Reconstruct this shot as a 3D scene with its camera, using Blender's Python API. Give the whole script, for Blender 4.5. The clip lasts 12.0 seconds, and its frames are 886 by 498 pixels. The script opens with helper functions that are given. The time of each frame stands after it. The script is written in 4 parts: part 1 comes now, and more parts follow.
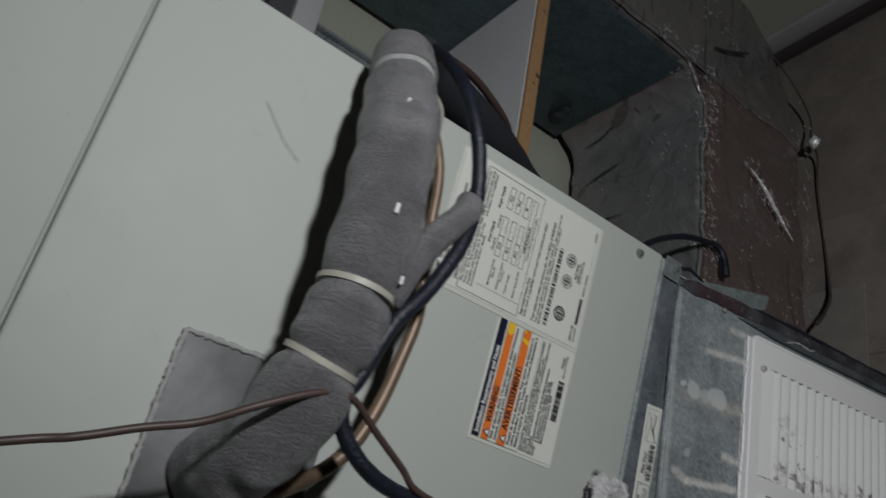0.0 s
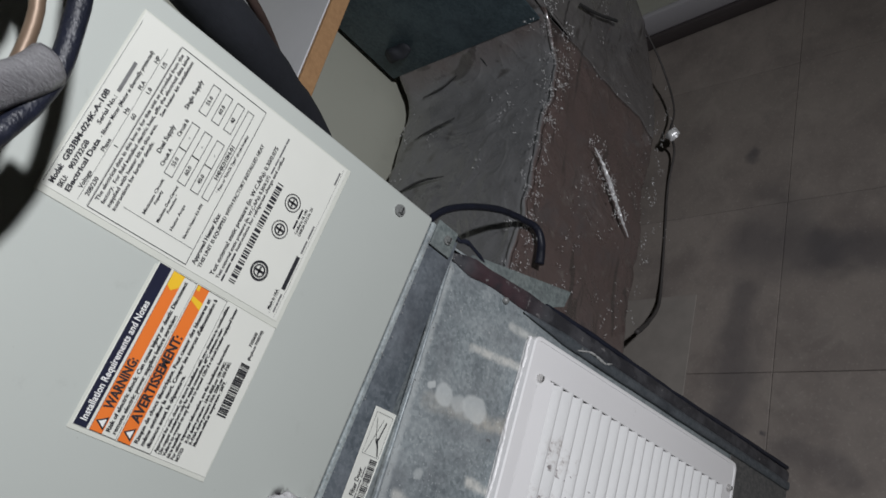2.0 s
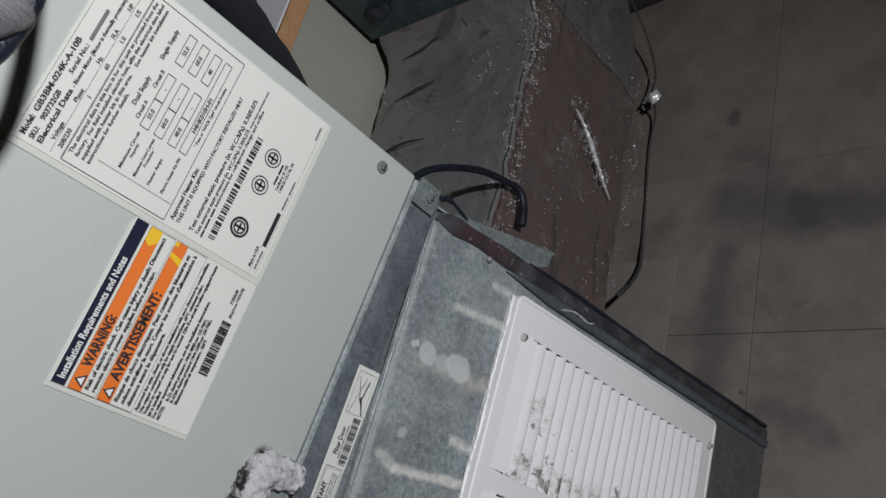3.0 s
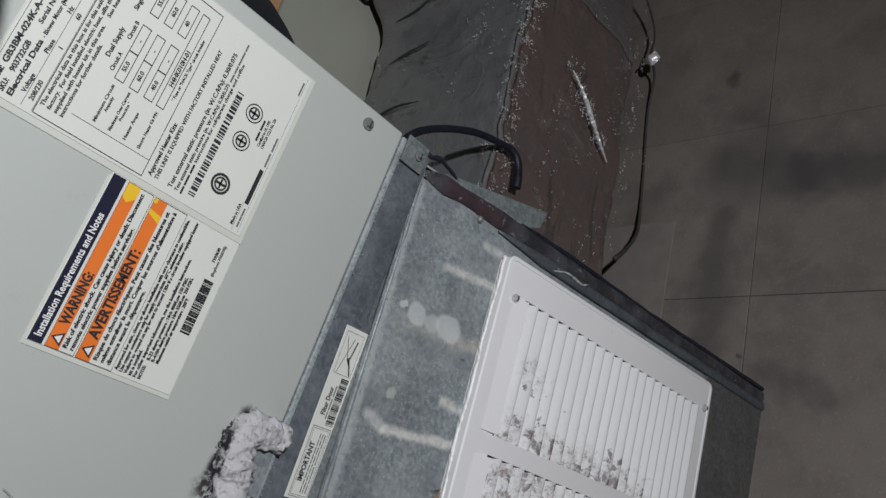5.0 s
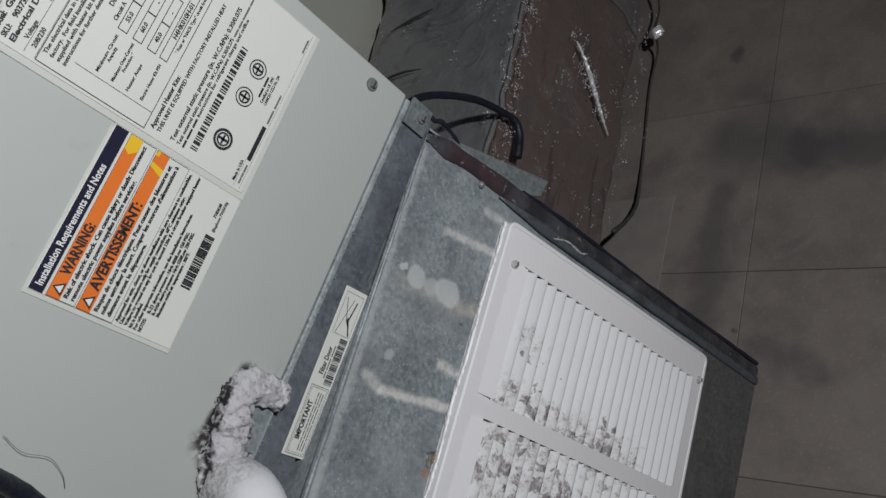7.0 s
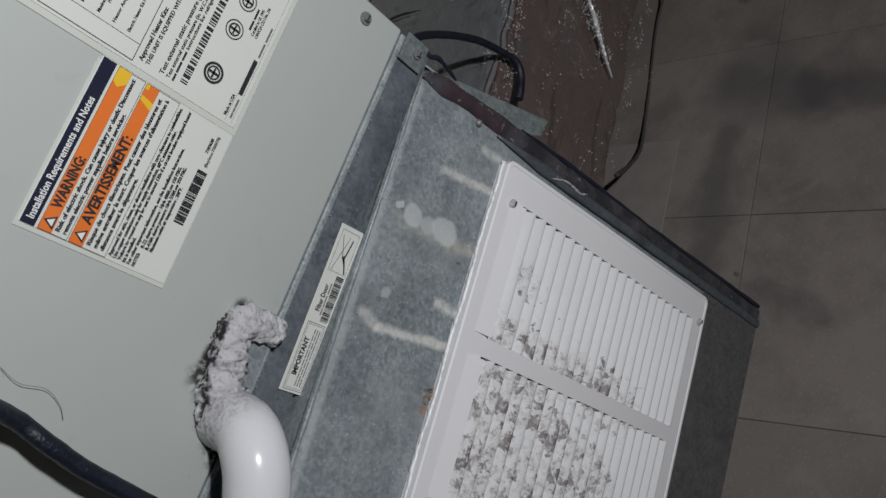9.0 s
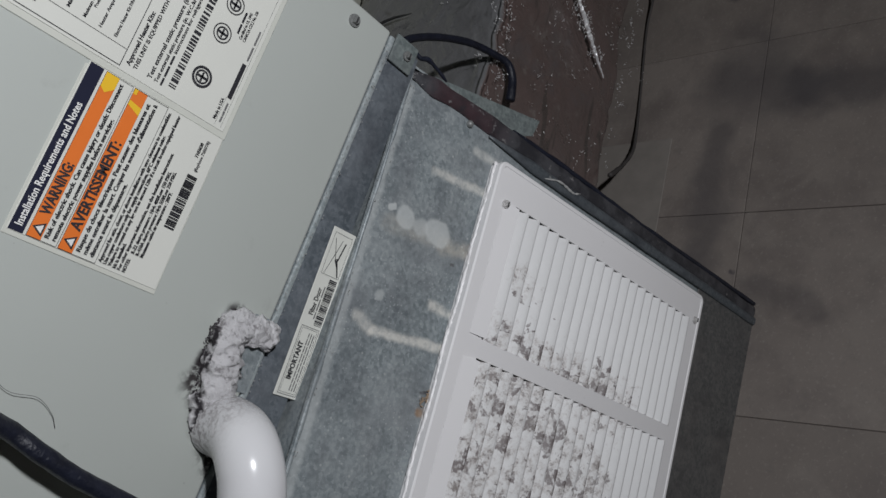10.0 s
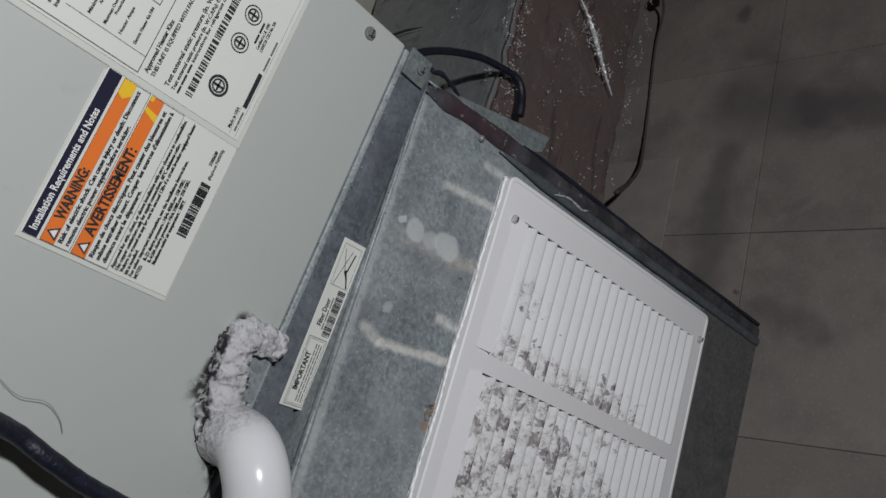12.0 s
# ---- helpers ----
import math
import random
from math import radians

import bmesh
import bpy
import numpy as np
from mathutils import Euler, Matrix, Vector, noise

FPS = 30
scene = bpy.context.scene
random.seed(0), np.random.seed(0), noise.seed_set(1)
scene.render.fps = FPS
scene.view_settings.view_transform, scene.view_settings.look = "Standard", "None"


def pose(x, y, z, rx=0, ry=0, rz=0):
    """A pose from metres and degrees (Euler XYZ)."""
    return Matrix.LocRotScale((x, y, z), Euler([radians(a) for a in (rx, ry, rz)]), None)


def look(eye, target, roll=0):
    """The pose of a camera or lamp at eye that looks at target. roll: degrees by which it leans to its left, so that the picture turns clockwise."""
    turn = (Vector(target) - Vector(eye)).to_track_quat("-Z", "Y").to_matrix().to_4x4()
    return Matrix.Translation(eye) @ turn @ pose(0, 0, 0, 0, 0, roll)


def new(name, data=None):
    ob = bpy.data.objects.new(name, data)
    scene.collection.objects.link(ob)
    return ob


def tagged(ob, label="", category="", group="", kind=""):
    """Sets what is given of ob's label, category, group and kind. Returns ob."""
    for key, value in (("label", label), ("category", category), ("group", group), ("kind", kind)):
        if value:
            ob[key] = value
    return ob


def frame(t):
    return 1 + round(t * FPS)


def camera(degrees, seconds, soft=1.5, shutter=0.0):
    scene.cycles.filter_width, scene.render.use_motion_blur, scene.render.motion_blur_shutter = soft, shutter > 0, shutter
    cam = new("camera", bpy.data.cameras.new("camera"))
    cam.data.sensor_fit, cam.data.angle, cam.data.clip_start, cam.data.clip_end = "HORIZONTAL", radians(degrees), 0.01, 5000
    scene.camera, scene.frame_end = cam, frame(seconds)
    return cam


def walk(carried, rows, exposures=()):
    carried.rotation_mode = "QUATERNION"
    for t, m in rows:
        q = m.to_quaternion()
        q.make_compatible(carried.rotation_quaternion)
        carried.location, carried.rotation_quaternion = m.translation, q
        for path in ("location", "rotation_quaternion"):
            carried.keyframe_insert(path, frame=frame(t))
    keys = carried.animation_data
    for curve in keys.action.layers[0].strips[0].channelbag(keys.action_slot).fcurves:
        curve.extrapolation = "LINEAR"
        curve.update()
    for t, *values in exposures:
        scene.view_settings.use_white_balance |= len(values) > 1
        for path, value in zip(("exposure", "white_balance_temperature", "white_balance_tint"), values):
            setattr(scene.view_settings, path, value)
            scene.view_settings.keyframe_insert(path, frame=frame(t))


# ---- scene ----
cam = camera(56.8, 12.0, soft=1.5, shutter=0.4)
PATH = [
    (0, (-0.2887, -0.4683, 1.0325), (0.0504, 0.3453, 0.5409), -61.90),
    (0.2, (-0.2723, -0.4760, 1.0199), (0.0505, 0.3438, 0.5120), -63.41),
    (0.5, (-0.2358, -0.4666, 1.0249), (0.0877, 0.3385, 0.4875), -59.08),
    (1, (-0.1874, -0.4632, 0.9552), (0.2190, 0.3307, 0.4502), -50.06),
    (1.5, (-0.2068, -0.4275, 0.8774), (0.2043, 0.3220, 0.3290), -48.77),
    (2, (-0.2062, -0.4064, 0.8500), (0.1366, 0.3172, 0.2509), -51.71),
    (2.5, (-0.2099, -0.4000, 0.8496), (0.1251, 0.3118, 0.2322), -51.70),
    (3, (-0.2123, -0.3999, 0.8440), (0.1077, 0.3052, 0.2112), -52.53),
    (5, (-0.2135, -0.4007, 0.8285), (0.0741, 0.3062, 0.1824), -54.29),
    (5.5, (-0.2158, -0.4033, 0.8269), (0.0758, 0.3011, 0.1798), -54.82),
    (6, (-0.2148, -0.4010, 0.8290), (0.0761, 0.3071, 0.1856), -54.04),
    (6.5, (-0.2192, -0.3995, 0.8291), (0.0537, 0.3067, 0.1758), -54.00),
    (7, (-0.2222, -0.3991, 0.8265), (0.0414, 0.3028, 0.1647), -54.07),
    (9, (-0.2278, -0.4043, 0.8159), (-0.0194, 0.2996, 0.1368), -56.99),
    (9.5, (-0.2292, -0.4061, 0.8137), (-0.0221, 0.2965, 0.1330), -57.70),
    (10, (-0.2288, -0.4047, 0.8124), (-0.0132, 0.2967, 0.1331), -57.58),
    (10.5, (-0.2273, -0.4057, 0.8104), (-0.0154, 0.2966, 0.1309), -57.82),
    (11, (-0.2227, -0.4039, 0.8116), (-0.0022, 0.2951, 0.1314), -56.97),
    (11.5, (-0.2237, -0.4049, 0.8145), (0.0082, 0.2971, 0.1411), -56.24),
    (12, (-0.2305, -0.4004, 0.8168), (-0.0009, 0.3023, 0.1433), -55.53),
]
walk(cam, [(t, look(eye, target, roll)) for t, eye, target, roll in PATH],
     exposures=[(0.0, -0.72, 6620, 7), (0.2, -0.55, 6600, 9), (0.5, -0.36, 6560, 10), (1.0, 0.27, 6620, 10), (1.5, 0.46, 6640, 10), (2.0, 0.09, 6520, 10),
                (3.0, 0.01, 6500, 10), (7.0, -0.09, 6500, 10), (12.0, -0.18, 6500, 10)])

# ---- light: one small torch held up beside the viewer, in a dark closed closet ----
world = bpy.data.worlds.new("world")
scene.world = world
world.use_nodes = True
world.node_tree.nodes["Background"].inputs[0].default_value = (0.6, 0.65, 0.7, 1)
world.node_tree.nodes["Background"].inputs[1].default_value = 0.012
torch = new("torch", bpy.data.lights.new("torch", "SPOT"))
torch.data.energy, torch.data.shadow_soft_size = 35.5, 0.024
torch.data.spot_size, torch.data.spot_blend = radians(103), 1.0
torch.data.color = (0.94, 0.955, 1.0)
torch.matrix_world = look((0.060, -0.830, 1.065), (-0.06, 0.0, 0.57))


# ---- materials ----
class Nodes:
    """A node material under construction; its calls return sockets."""

    def __init__(self, name):
        self.m = bpy.data.materials.new(name)
        self.m.use_nodes = True
        self.t = self.m.node_tree
        self.b = self.t.nodes["Principled BSDF"]
        self.pos = self.t.nodes.new("ShaderNodeNewGeometry").outputs["Position"]

    def put(self, sock, v):
        if isinstance(v, bpy.types.NodeSocket):
            self.t.links.new(v, sock)
        elif isinstance(v, tuple) and len(v) == 3 and sock.type == "RGBA":
            sock.default_value = (*v, 1)
        else:
            sock.default_value = v

    def set(self, **kw):
        for k, v in kw.items():
            self.put(self.b.inputs[k.replace("_", " ")], v)
        return self

    def math(self, op, a, b=0.0, clamp=False):
        n = self.t.nodes.new("ShaderNodeMath")
        n.operation, n.use_clamp = op, clamp
        self.put(n.inputs[0], a), self.put(n.inputs[1], b)
        return n.outputs[0]

    def vmath(self, op, a, b):
        n = self.t.nodes.new("ShaderNodeVectorMath")
        n.operation = op
        self.put(n.inputs[0], a), self.put(n.inputs[1], b)
        return n.outputs["Value"] if op in ("DOT_PRODUCT", "LENGTH", "DISTANCE") else n.outputs["Vector"]

    def noise(self, scale, detail=4.0, rough=0.55, vec=None, dist=0.0):
        n = self.t.nodes.new("ShaderNodeTexNoise")
        self.put(n.inputs["Vector"], vec or self.pos)
        n.inputs["Scale"].default_value, n.inputs["Detail"].default_value = scale, detail
        n.inputs["Roughness"].default_value, n.inputs["Distortion"].default_value = rough, dist
        return n.outputs["Fac"]

    def cells(self, scale, out="Color", vec=None, feature="F1"):
        n = self.t.nodes.new("ShaderNodeTexVoronoi")
        n.feature = feature
        self.put(n.inputs["Vector"], vec or self.pos)
        n.inputs["Scale"].default_value = scale
        return n.outputs[out]

    def stretch(self, sx, sy, sz, rz=0.0):
        n = self.t.nodes.new("ShaderNodeMapping")
        self.put(n.inputs["Vector"], self.pos)
        n.inputs["Scale"].default_value = (sx, sy, sz)
        n.inputs["Rotation"].default_value = (0, 0, rz)
        return n.outputs[0]

    def ramp(self, v, lo, hi, a=0.0, b=1.0):
        n = self.t.nodes.new("ShaderNodeMapRange")
        n.interpolation_type = "SMOOTHSTEP"
        self.put(n.inputs["Value"], v)
        for i, q in zip((1, 2, 3, 4), (lo, hi, a, b)):
            n.inputs[i].default_value = q
        return n.outputs[0]

    def mix(self, f, a, b):
        n = self.t.nodes.new("ShaderNodeMix")
        n.data_type = "RGBA"
        self.put(n.inputs[0], f), self.put(n.inputs[6], a), self.put(n.inputs[7], b)
        return n.outputs[2]

    def bump(self, height, strength=0.3, dist=0.001):
        n = self.t.nodes.new("ShaderNodeBump")
        n.inputs["Strength"].default_value, n.inputs["Distance"].default_value = strength, dist
        self.put(n.inputs["Height"], height)
        self.t.links.new(n.outputs[0], self.b.inputs["Normal"])
        self.t.links.new(n.outputs[0], self.b.inputs["Coat Normal"])
        return self

    def wobble(self, amount, scale):
        n = self.t.nodes.new("ShaderNodeTexNoise")
        self.put(n.inputs["Vector"], self.pos)
        n.inputs["Scale"].default_value, n.inputs["Detail"].default_value = scale, 3
        c = self.vmath("SUBTRACT", n.outputs["Color"], (0.5, 0.5, 0.5))
        s = self.t.nodes.new("ShaderNodeVectorMath")
        s.operation = "SCALE"
        self.put(s.inputs[0], c)
        s.inputs["Scale"].default_value = amount
        return self.vmath("ADD", self.pos, s.outputs["Vector"])

    def streak(self, vec, a, b, r, soft):
        """1 within r of the line from a to b, falling to 0 over soft."""
        a, b = Vector(a), Vector(b)
        d = b - a
        k = self.math("DIVIDE", self.vmath("DOT_PRODUCT", self.vmath("SUBTRACT", vec, tuple(a)), tuple(d)), max(d.length_squared, 1e-9), clamp=True)
        s = self.t.nodes.new("ShaderNodeVectorMath")
        s.operation = "SCALE"
        s.inputs[0].default_value = tuple(d)
        self.put(s.inputs["Scale"], k)
        q = self.vmath("ADD", s.outputs["Vector"], tuple(a))
        return self.ramp(self.vmath("DISTANCE", vec, q), r, r + soft, 1.0, 0.0)


def plain(name, col, rough=0.5, metal=0.0, vary=0.12, scale=60.0, bump=0.1, dist=0.0006):
    n = Nodes(name)
    f = n.noise(scale)
    dark = tuple(c * (1 - vary) for c in col)
    light = tuple(min(1, c * (1 + vary)) for c in col)
    n.set(Base_Color=n.mix(f, dark, light), Roughness=n.math("ADD", n.math("MULTIPLY", n.noise(scale * 0.3), 0.2), rough - 0.1), Metallic=metal)
    if bump:
        n.bump(n.noise(scale * 4), bump, dist)
    return n.m


def cabinet_paint():
    n = Nodes("enamel_paint")
    c = n.mix(n.noise(5, 5), (0.440, 0.466, 0.436), (0.490, 0.516, 0.484))
    c = n.mix(n.math("MULTIPLY", n.ramp(n.noise(38, 6, 0.7), 0.60, 0.75), 0.25), c, (0.30, 0.30, 0.28))
    c = n.mix(n.ramp(n.cells(55, "Distance"), 0.02, 0.032, 0.4, 0.0), c, (0.2, 0.19, 0.17))
    w = n.wobble(0.012, 60)
    mould = n.math("MULTIPLY", n.streak(w, (-0.202, 0, 0.556), (-0.243, 0, 0.563), 0.0025, 0.006), n.ramp(n.noise(160, 4), 0.40, 0.54))
    mould2 = n.math("MULTIPLY", n.streak(w, (-0.246, 0, 0.562), (-0.286, 0, 0.530), 0.0025, 0.009), n.ramp(n.noise(190, 4), 0.42, 0.55))
    c = n.mix(mould, c, (0.03, 0.025, 0.028))
    c = n.mix(mould2, c, (0.05, 0.045, 0.045))
    return n.set(Base_Color=c, Roughness=n.ramp(n.noise(25), 0.2, 0.8, 0.52, 0.62), Specular_IOR_Level=0.35).bump(n.noise(700, 2), 0.06, 0.0004).m


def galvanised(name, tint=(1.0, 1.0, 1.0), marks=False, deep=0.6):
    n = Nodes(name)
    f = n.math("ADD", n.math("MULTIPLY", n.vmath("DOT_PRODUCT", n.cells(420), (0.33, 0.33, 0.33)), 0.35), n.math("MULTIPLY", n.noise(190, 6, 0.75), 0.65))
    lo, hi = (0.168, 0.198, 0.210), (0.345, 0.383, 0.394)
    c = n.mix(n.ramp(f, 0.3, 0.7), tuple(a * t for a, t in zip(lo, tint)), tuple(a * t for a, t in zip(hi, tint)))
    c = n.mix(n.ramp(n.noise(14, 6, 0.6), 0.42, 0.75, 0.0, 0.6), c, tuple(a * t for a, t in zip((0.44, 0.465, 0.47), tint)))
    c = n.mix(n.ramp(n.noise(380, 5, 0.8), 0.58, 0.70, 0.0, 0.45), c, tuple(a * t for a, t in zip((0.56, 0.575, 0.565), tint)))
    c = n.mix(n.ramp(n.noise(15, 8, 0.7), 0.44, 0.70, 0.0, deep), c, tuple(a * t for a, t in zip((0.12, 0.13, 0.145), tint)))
    rough = n.ramp(n.noise(40, 4), 0.2, 0.8, 0.42, 0.62)
    metal = 0.2
    if marks:
        w = n.vmath("MULTIPLY", n.wobble(0.0045, 130), (1.0, 0.0, 1.0))
        patchy = n.ramp(n.noise(150, 5, 0.7), 0.30, 0.60, 0.35, 1.0)
        chalk, tan, grey = (0.74, 0.72, 0.66), (0.49, 0.455, 0.39), (0.56, 0.585, 0.575)
        for a, b, r, s, col, k in (((-0.0606, 0, 0.456), (-0.0532, 0, 0.402), 0.0015, 0.0035, chalk, 0.75), ((-0.174, 0, 0.480), (-0.179, 0, 0.466), 0.003, 0.004, chalk, 0.6),
                                   ((-0.179, 0, 0.466), (-0.1704, 0, 0.402), 0.0022, 0.0035, chalk, 0.9), ((-0.1465, 0, 0.424), (-0.147, 0, 0.40), 0.002, 0.004, chalk, 0.8),
                                   ((-0.110, 0, 0.478), (-0.102, 0, 0.43), 0.003, 0.007, tan, 0.45), ((-0.106, 0, 0.430), (-0.0985, 0, 0.40), 0.003, 0.006, tan, 0.75),
                                   ((-0.0999, 0, 0.481), (-0.0985, 0, 0.4785), 0.0018, 0.0012, grey, 0.85), ((-0.1011, 0, 0.468), (-0.1011, 0, 0.466), 0.0066, 0.0026, grey, 0.75),
                                   ((-0.102, 0, 0.4535), (-0.102, 0, 0.4515), 0.0050, 0.0026, grey, 0.6), ((-0.099, 0, 0.440), (-0.0995, 0, 0.434), 0.0086, 0.0026, grey, 0.8),
                                   ((-0.1565, 0, 0.469), (-0.156, 0, 0.467), 0.0025, 0.002, grey, 0.6), ((-0.02, 0, 0.497), (-0.30, 0, 0.487), 0.0012, 0.004, grey, 0.5),
                                   ((-0.0294, 0, 0.425), (-0.0285, 0, 0.396), 0.0012, 0.004, (0.62, 0.62, 0.58), 0.8), ((-0.2163, 0, 0.408), (-0.214, 0, 0.398), 0.003, 0.003, (0.30, 0.17, 0.08), 0.85),
                                   ((-0.1142, 0, 0.4175), (-0.1142, 0, 0.4165), 0.001, 0.001, (0.05, 0.04, 0.04), 0.9), ((-0.203, 0, 0.41), (-0.2, 0, 0.40), 0.0008, 0.001, (0.05, 0.04, 0.04), 0.9)):
            m = n.math("MULTIPLY", n.math("MULTIPLY", n.streak(w, a, b, r * (0.5 if col != grey else 0.85), s * 1.15), k * 0.85), patchy if col != grey else 1.0)
            c = n.mix(m, c, col)
            metal = n.math("MULTIPLY", n.math("SUBTRACT", 1.0, m), metal)
        c = n.mix(n.ramp(n.cells(95, "Distance"), 0.05, 0.10, 0.5, 0.0), c, (0.56, 0.58, 0.57))
        c = n.mix(n.math("MULTIPLY", n.ramp(n.cells(330, "Distance"), 0.12, 0.22, 0.4, 0.0), n.ramp(n.noise(45, 4), 0.45, 0.6)), c, (0.66, 0.69, 0.69))
    return n.set(Base_Color=c, Roughness=rough, Metallic=metal).bump(n.noise(60, 5), 0.12, 0.001).m


def rusty_hem():
    n = Nodes("rusty_hem")
    c = n.mix(n.ramp(n.noise(45, 5, 0.65), 0.42, 0.62), (0.035, 0.035, 0.040), (0.075, 0.075, 0.082))
    rust = n.math("MULTIPLY", n.streak(n.wobble(0.02, 60), (-0.010, 0.012, 0.462), (-0.007, 0.014, 0.420), 0.010, 0.02), n.ramp(n.noise(90, 5, 0.7), 0.3, 0.55))
    c = n.mix(n.math("MULTIPLY", rust, 0.8), c, (0.07, 0.038, 0.044))
    c = n.mix(n.ramp(n.noise(150, 4, 0.7), 0.62, 0.70, 0.0, 0.7), c, (0.27, 0.26, 0.26))
    return n.set(Base_Color=c, Roughness=0.45, Metallic=0.2).bump(n.noise(150, 4), 0.5, 0.001).m


def grille_enamel(name, dirty):
    n = Nodes(name)
    # blades start darker than the frame to offset how strongly they catch the torch
    c = n.mix(n.noise(8, 4), (0.77, 0.76, 0.76), (0.83, 0.82, 0.82)) if not dirty else n.mix(n.noise(8, 4), (0.63, 0.63, 0.625), (0.70, 0.70, 0.695))
    if dirty:
        w = n.wobble(0.03, 30)
        area = n.math("MAXIMUM", n.streak(w, (-0.155, -0.02, 0.375), (-0.150, -0.045, 0.20), 0.010, 0.05), n.streak(w, (-0.21, -0.03, 0.36), (-0.26, -0.05, 0.25), 0.055, 0.08))
        area = n.math("MAXIMUM", area, n.streak(w, (-0.095, -0.02, 0.357), (-0.105, -0.03, 0.335), 0.003, 0.025))
        fine = n.noise(120, 7, 0.74)
        veil = n.noise(300, 4, 0.7)
        thr = n.math("SUBTRACT", fine, n.math("MULTIPLY", n.math("SUBTRACT", 1.0, area), 0.4))
        c = n.mix(n.math("MULTIPLY", n.ramp(thr, 0.40, 0.58), n.ramp(veil, 0.35, 0.6, 0.1, 0.75)), c, (0.40, 0.365, 0.345))
        blob = n.math("SUBTRACT", n.noise(64, 5, 0.62, None, 0.4), n.math("MULTIPLY", n.math("SUBTRACT", 1.0, area), 0.3))
        c = n.mix(n.math("MULTIPLY", n.ramp(blob, 0.545, 0.585), n.ramp(n.noise(260, 4, 0.7), 0.34, 0.54, 0.3, 0.95)), c, (0.125, 0.10, 0.098))
        c = n.mix(n.math("MULTIPLY", n.ramp(thr, 0.53, 0.59), n.ramp(n.noise(420, 3, 0.6), 0.42, 0.56, 0.15, 0.85)), c, (0.18, 0.155, 0.145))
    else:
        c = n.mix(n.ramp(n.noise(60, 6, 0.75), 0.66, 0.74, 0.0, 0.4), c, (0.42, 0.40, 0.38))
    return n.set(Base_Color=c, Roughness=0.48 if dirty else 0.36).bump(n.noise(400, 3), 0.08, 0.0004).m


def tile_floor():
    n = Nodes("vinyl_tile")
    rnd = n.t.nodes.new("ShaderNodeObjectInfo").outputs["Random"]
    c = n.mix(rnd, (0.198, 0.173, 0.154), (0.230, 0.201, 0.180))
    c = n.mix(n.ramp(n.noise(9, 6, 0.65), 0.42, 0.68, 0.0, 0.8), c, (0.155, 0.133, 0.122))
    c = n.mix(n.ramp(n.noise(60, 5, 0.7), 0.5, 0.75, 0.0, 0.35), c, (0.14, 0.125, 0.115))
    c = n.mix(n.ramp(n.noise(260, 3), 0.55, 0.75, 0.0, 0.3), c, (0.36, 0.34, 0.31))
    c = n.mix(n.ramp(n.noise(17, 5, 0.6, None, 0.8), 0.52, 0.74, 0.0, 0.4), c, (0.275, 0.247, 0.218))
    w = n.wobble(0.05, 22)
    soot = (0.065, 0.06, 0.065)
    for a, b, r, s, k in (((0.29, 0.07, 0), (0.28, -0.02, 0), 0.01, 0.05, 0.6), ((0.28, -0.03, 0), (0.30, -0.30, 0), 0.008, 0.035, 0.6),
                          ((0.22, 0.062, 0), (0.06, 0.04, 0), 0.006, 0.03, 0.55), ((0.04, -0.03, 0), (0.02, -0.10, 0), 0.004, 0.02, 0.35),
                          ((0.42, 0.10, 0), (0.425, 0.095, 0), 0.004, 0.012, 0.7), ((0.36, 0.06, 0), (0.33, 0.02, 0), 0.002, 0.04, 0.4),
                          ((0.05, -0.002, 0), (0.05, -0.004, 0), 0.001, 0.003, 0.8)):
        c = n.mix(n.math("MULTIPLY", n.streak(w, a, b, r, s), k), c, soot)
    return n.set(Base_Color=c, Roughness=n.ramp(n.noise(30), 0.2, 0.8, 0.45, 0.7)).bump(n.noise(180, 4), 0.12, 0.0006).m


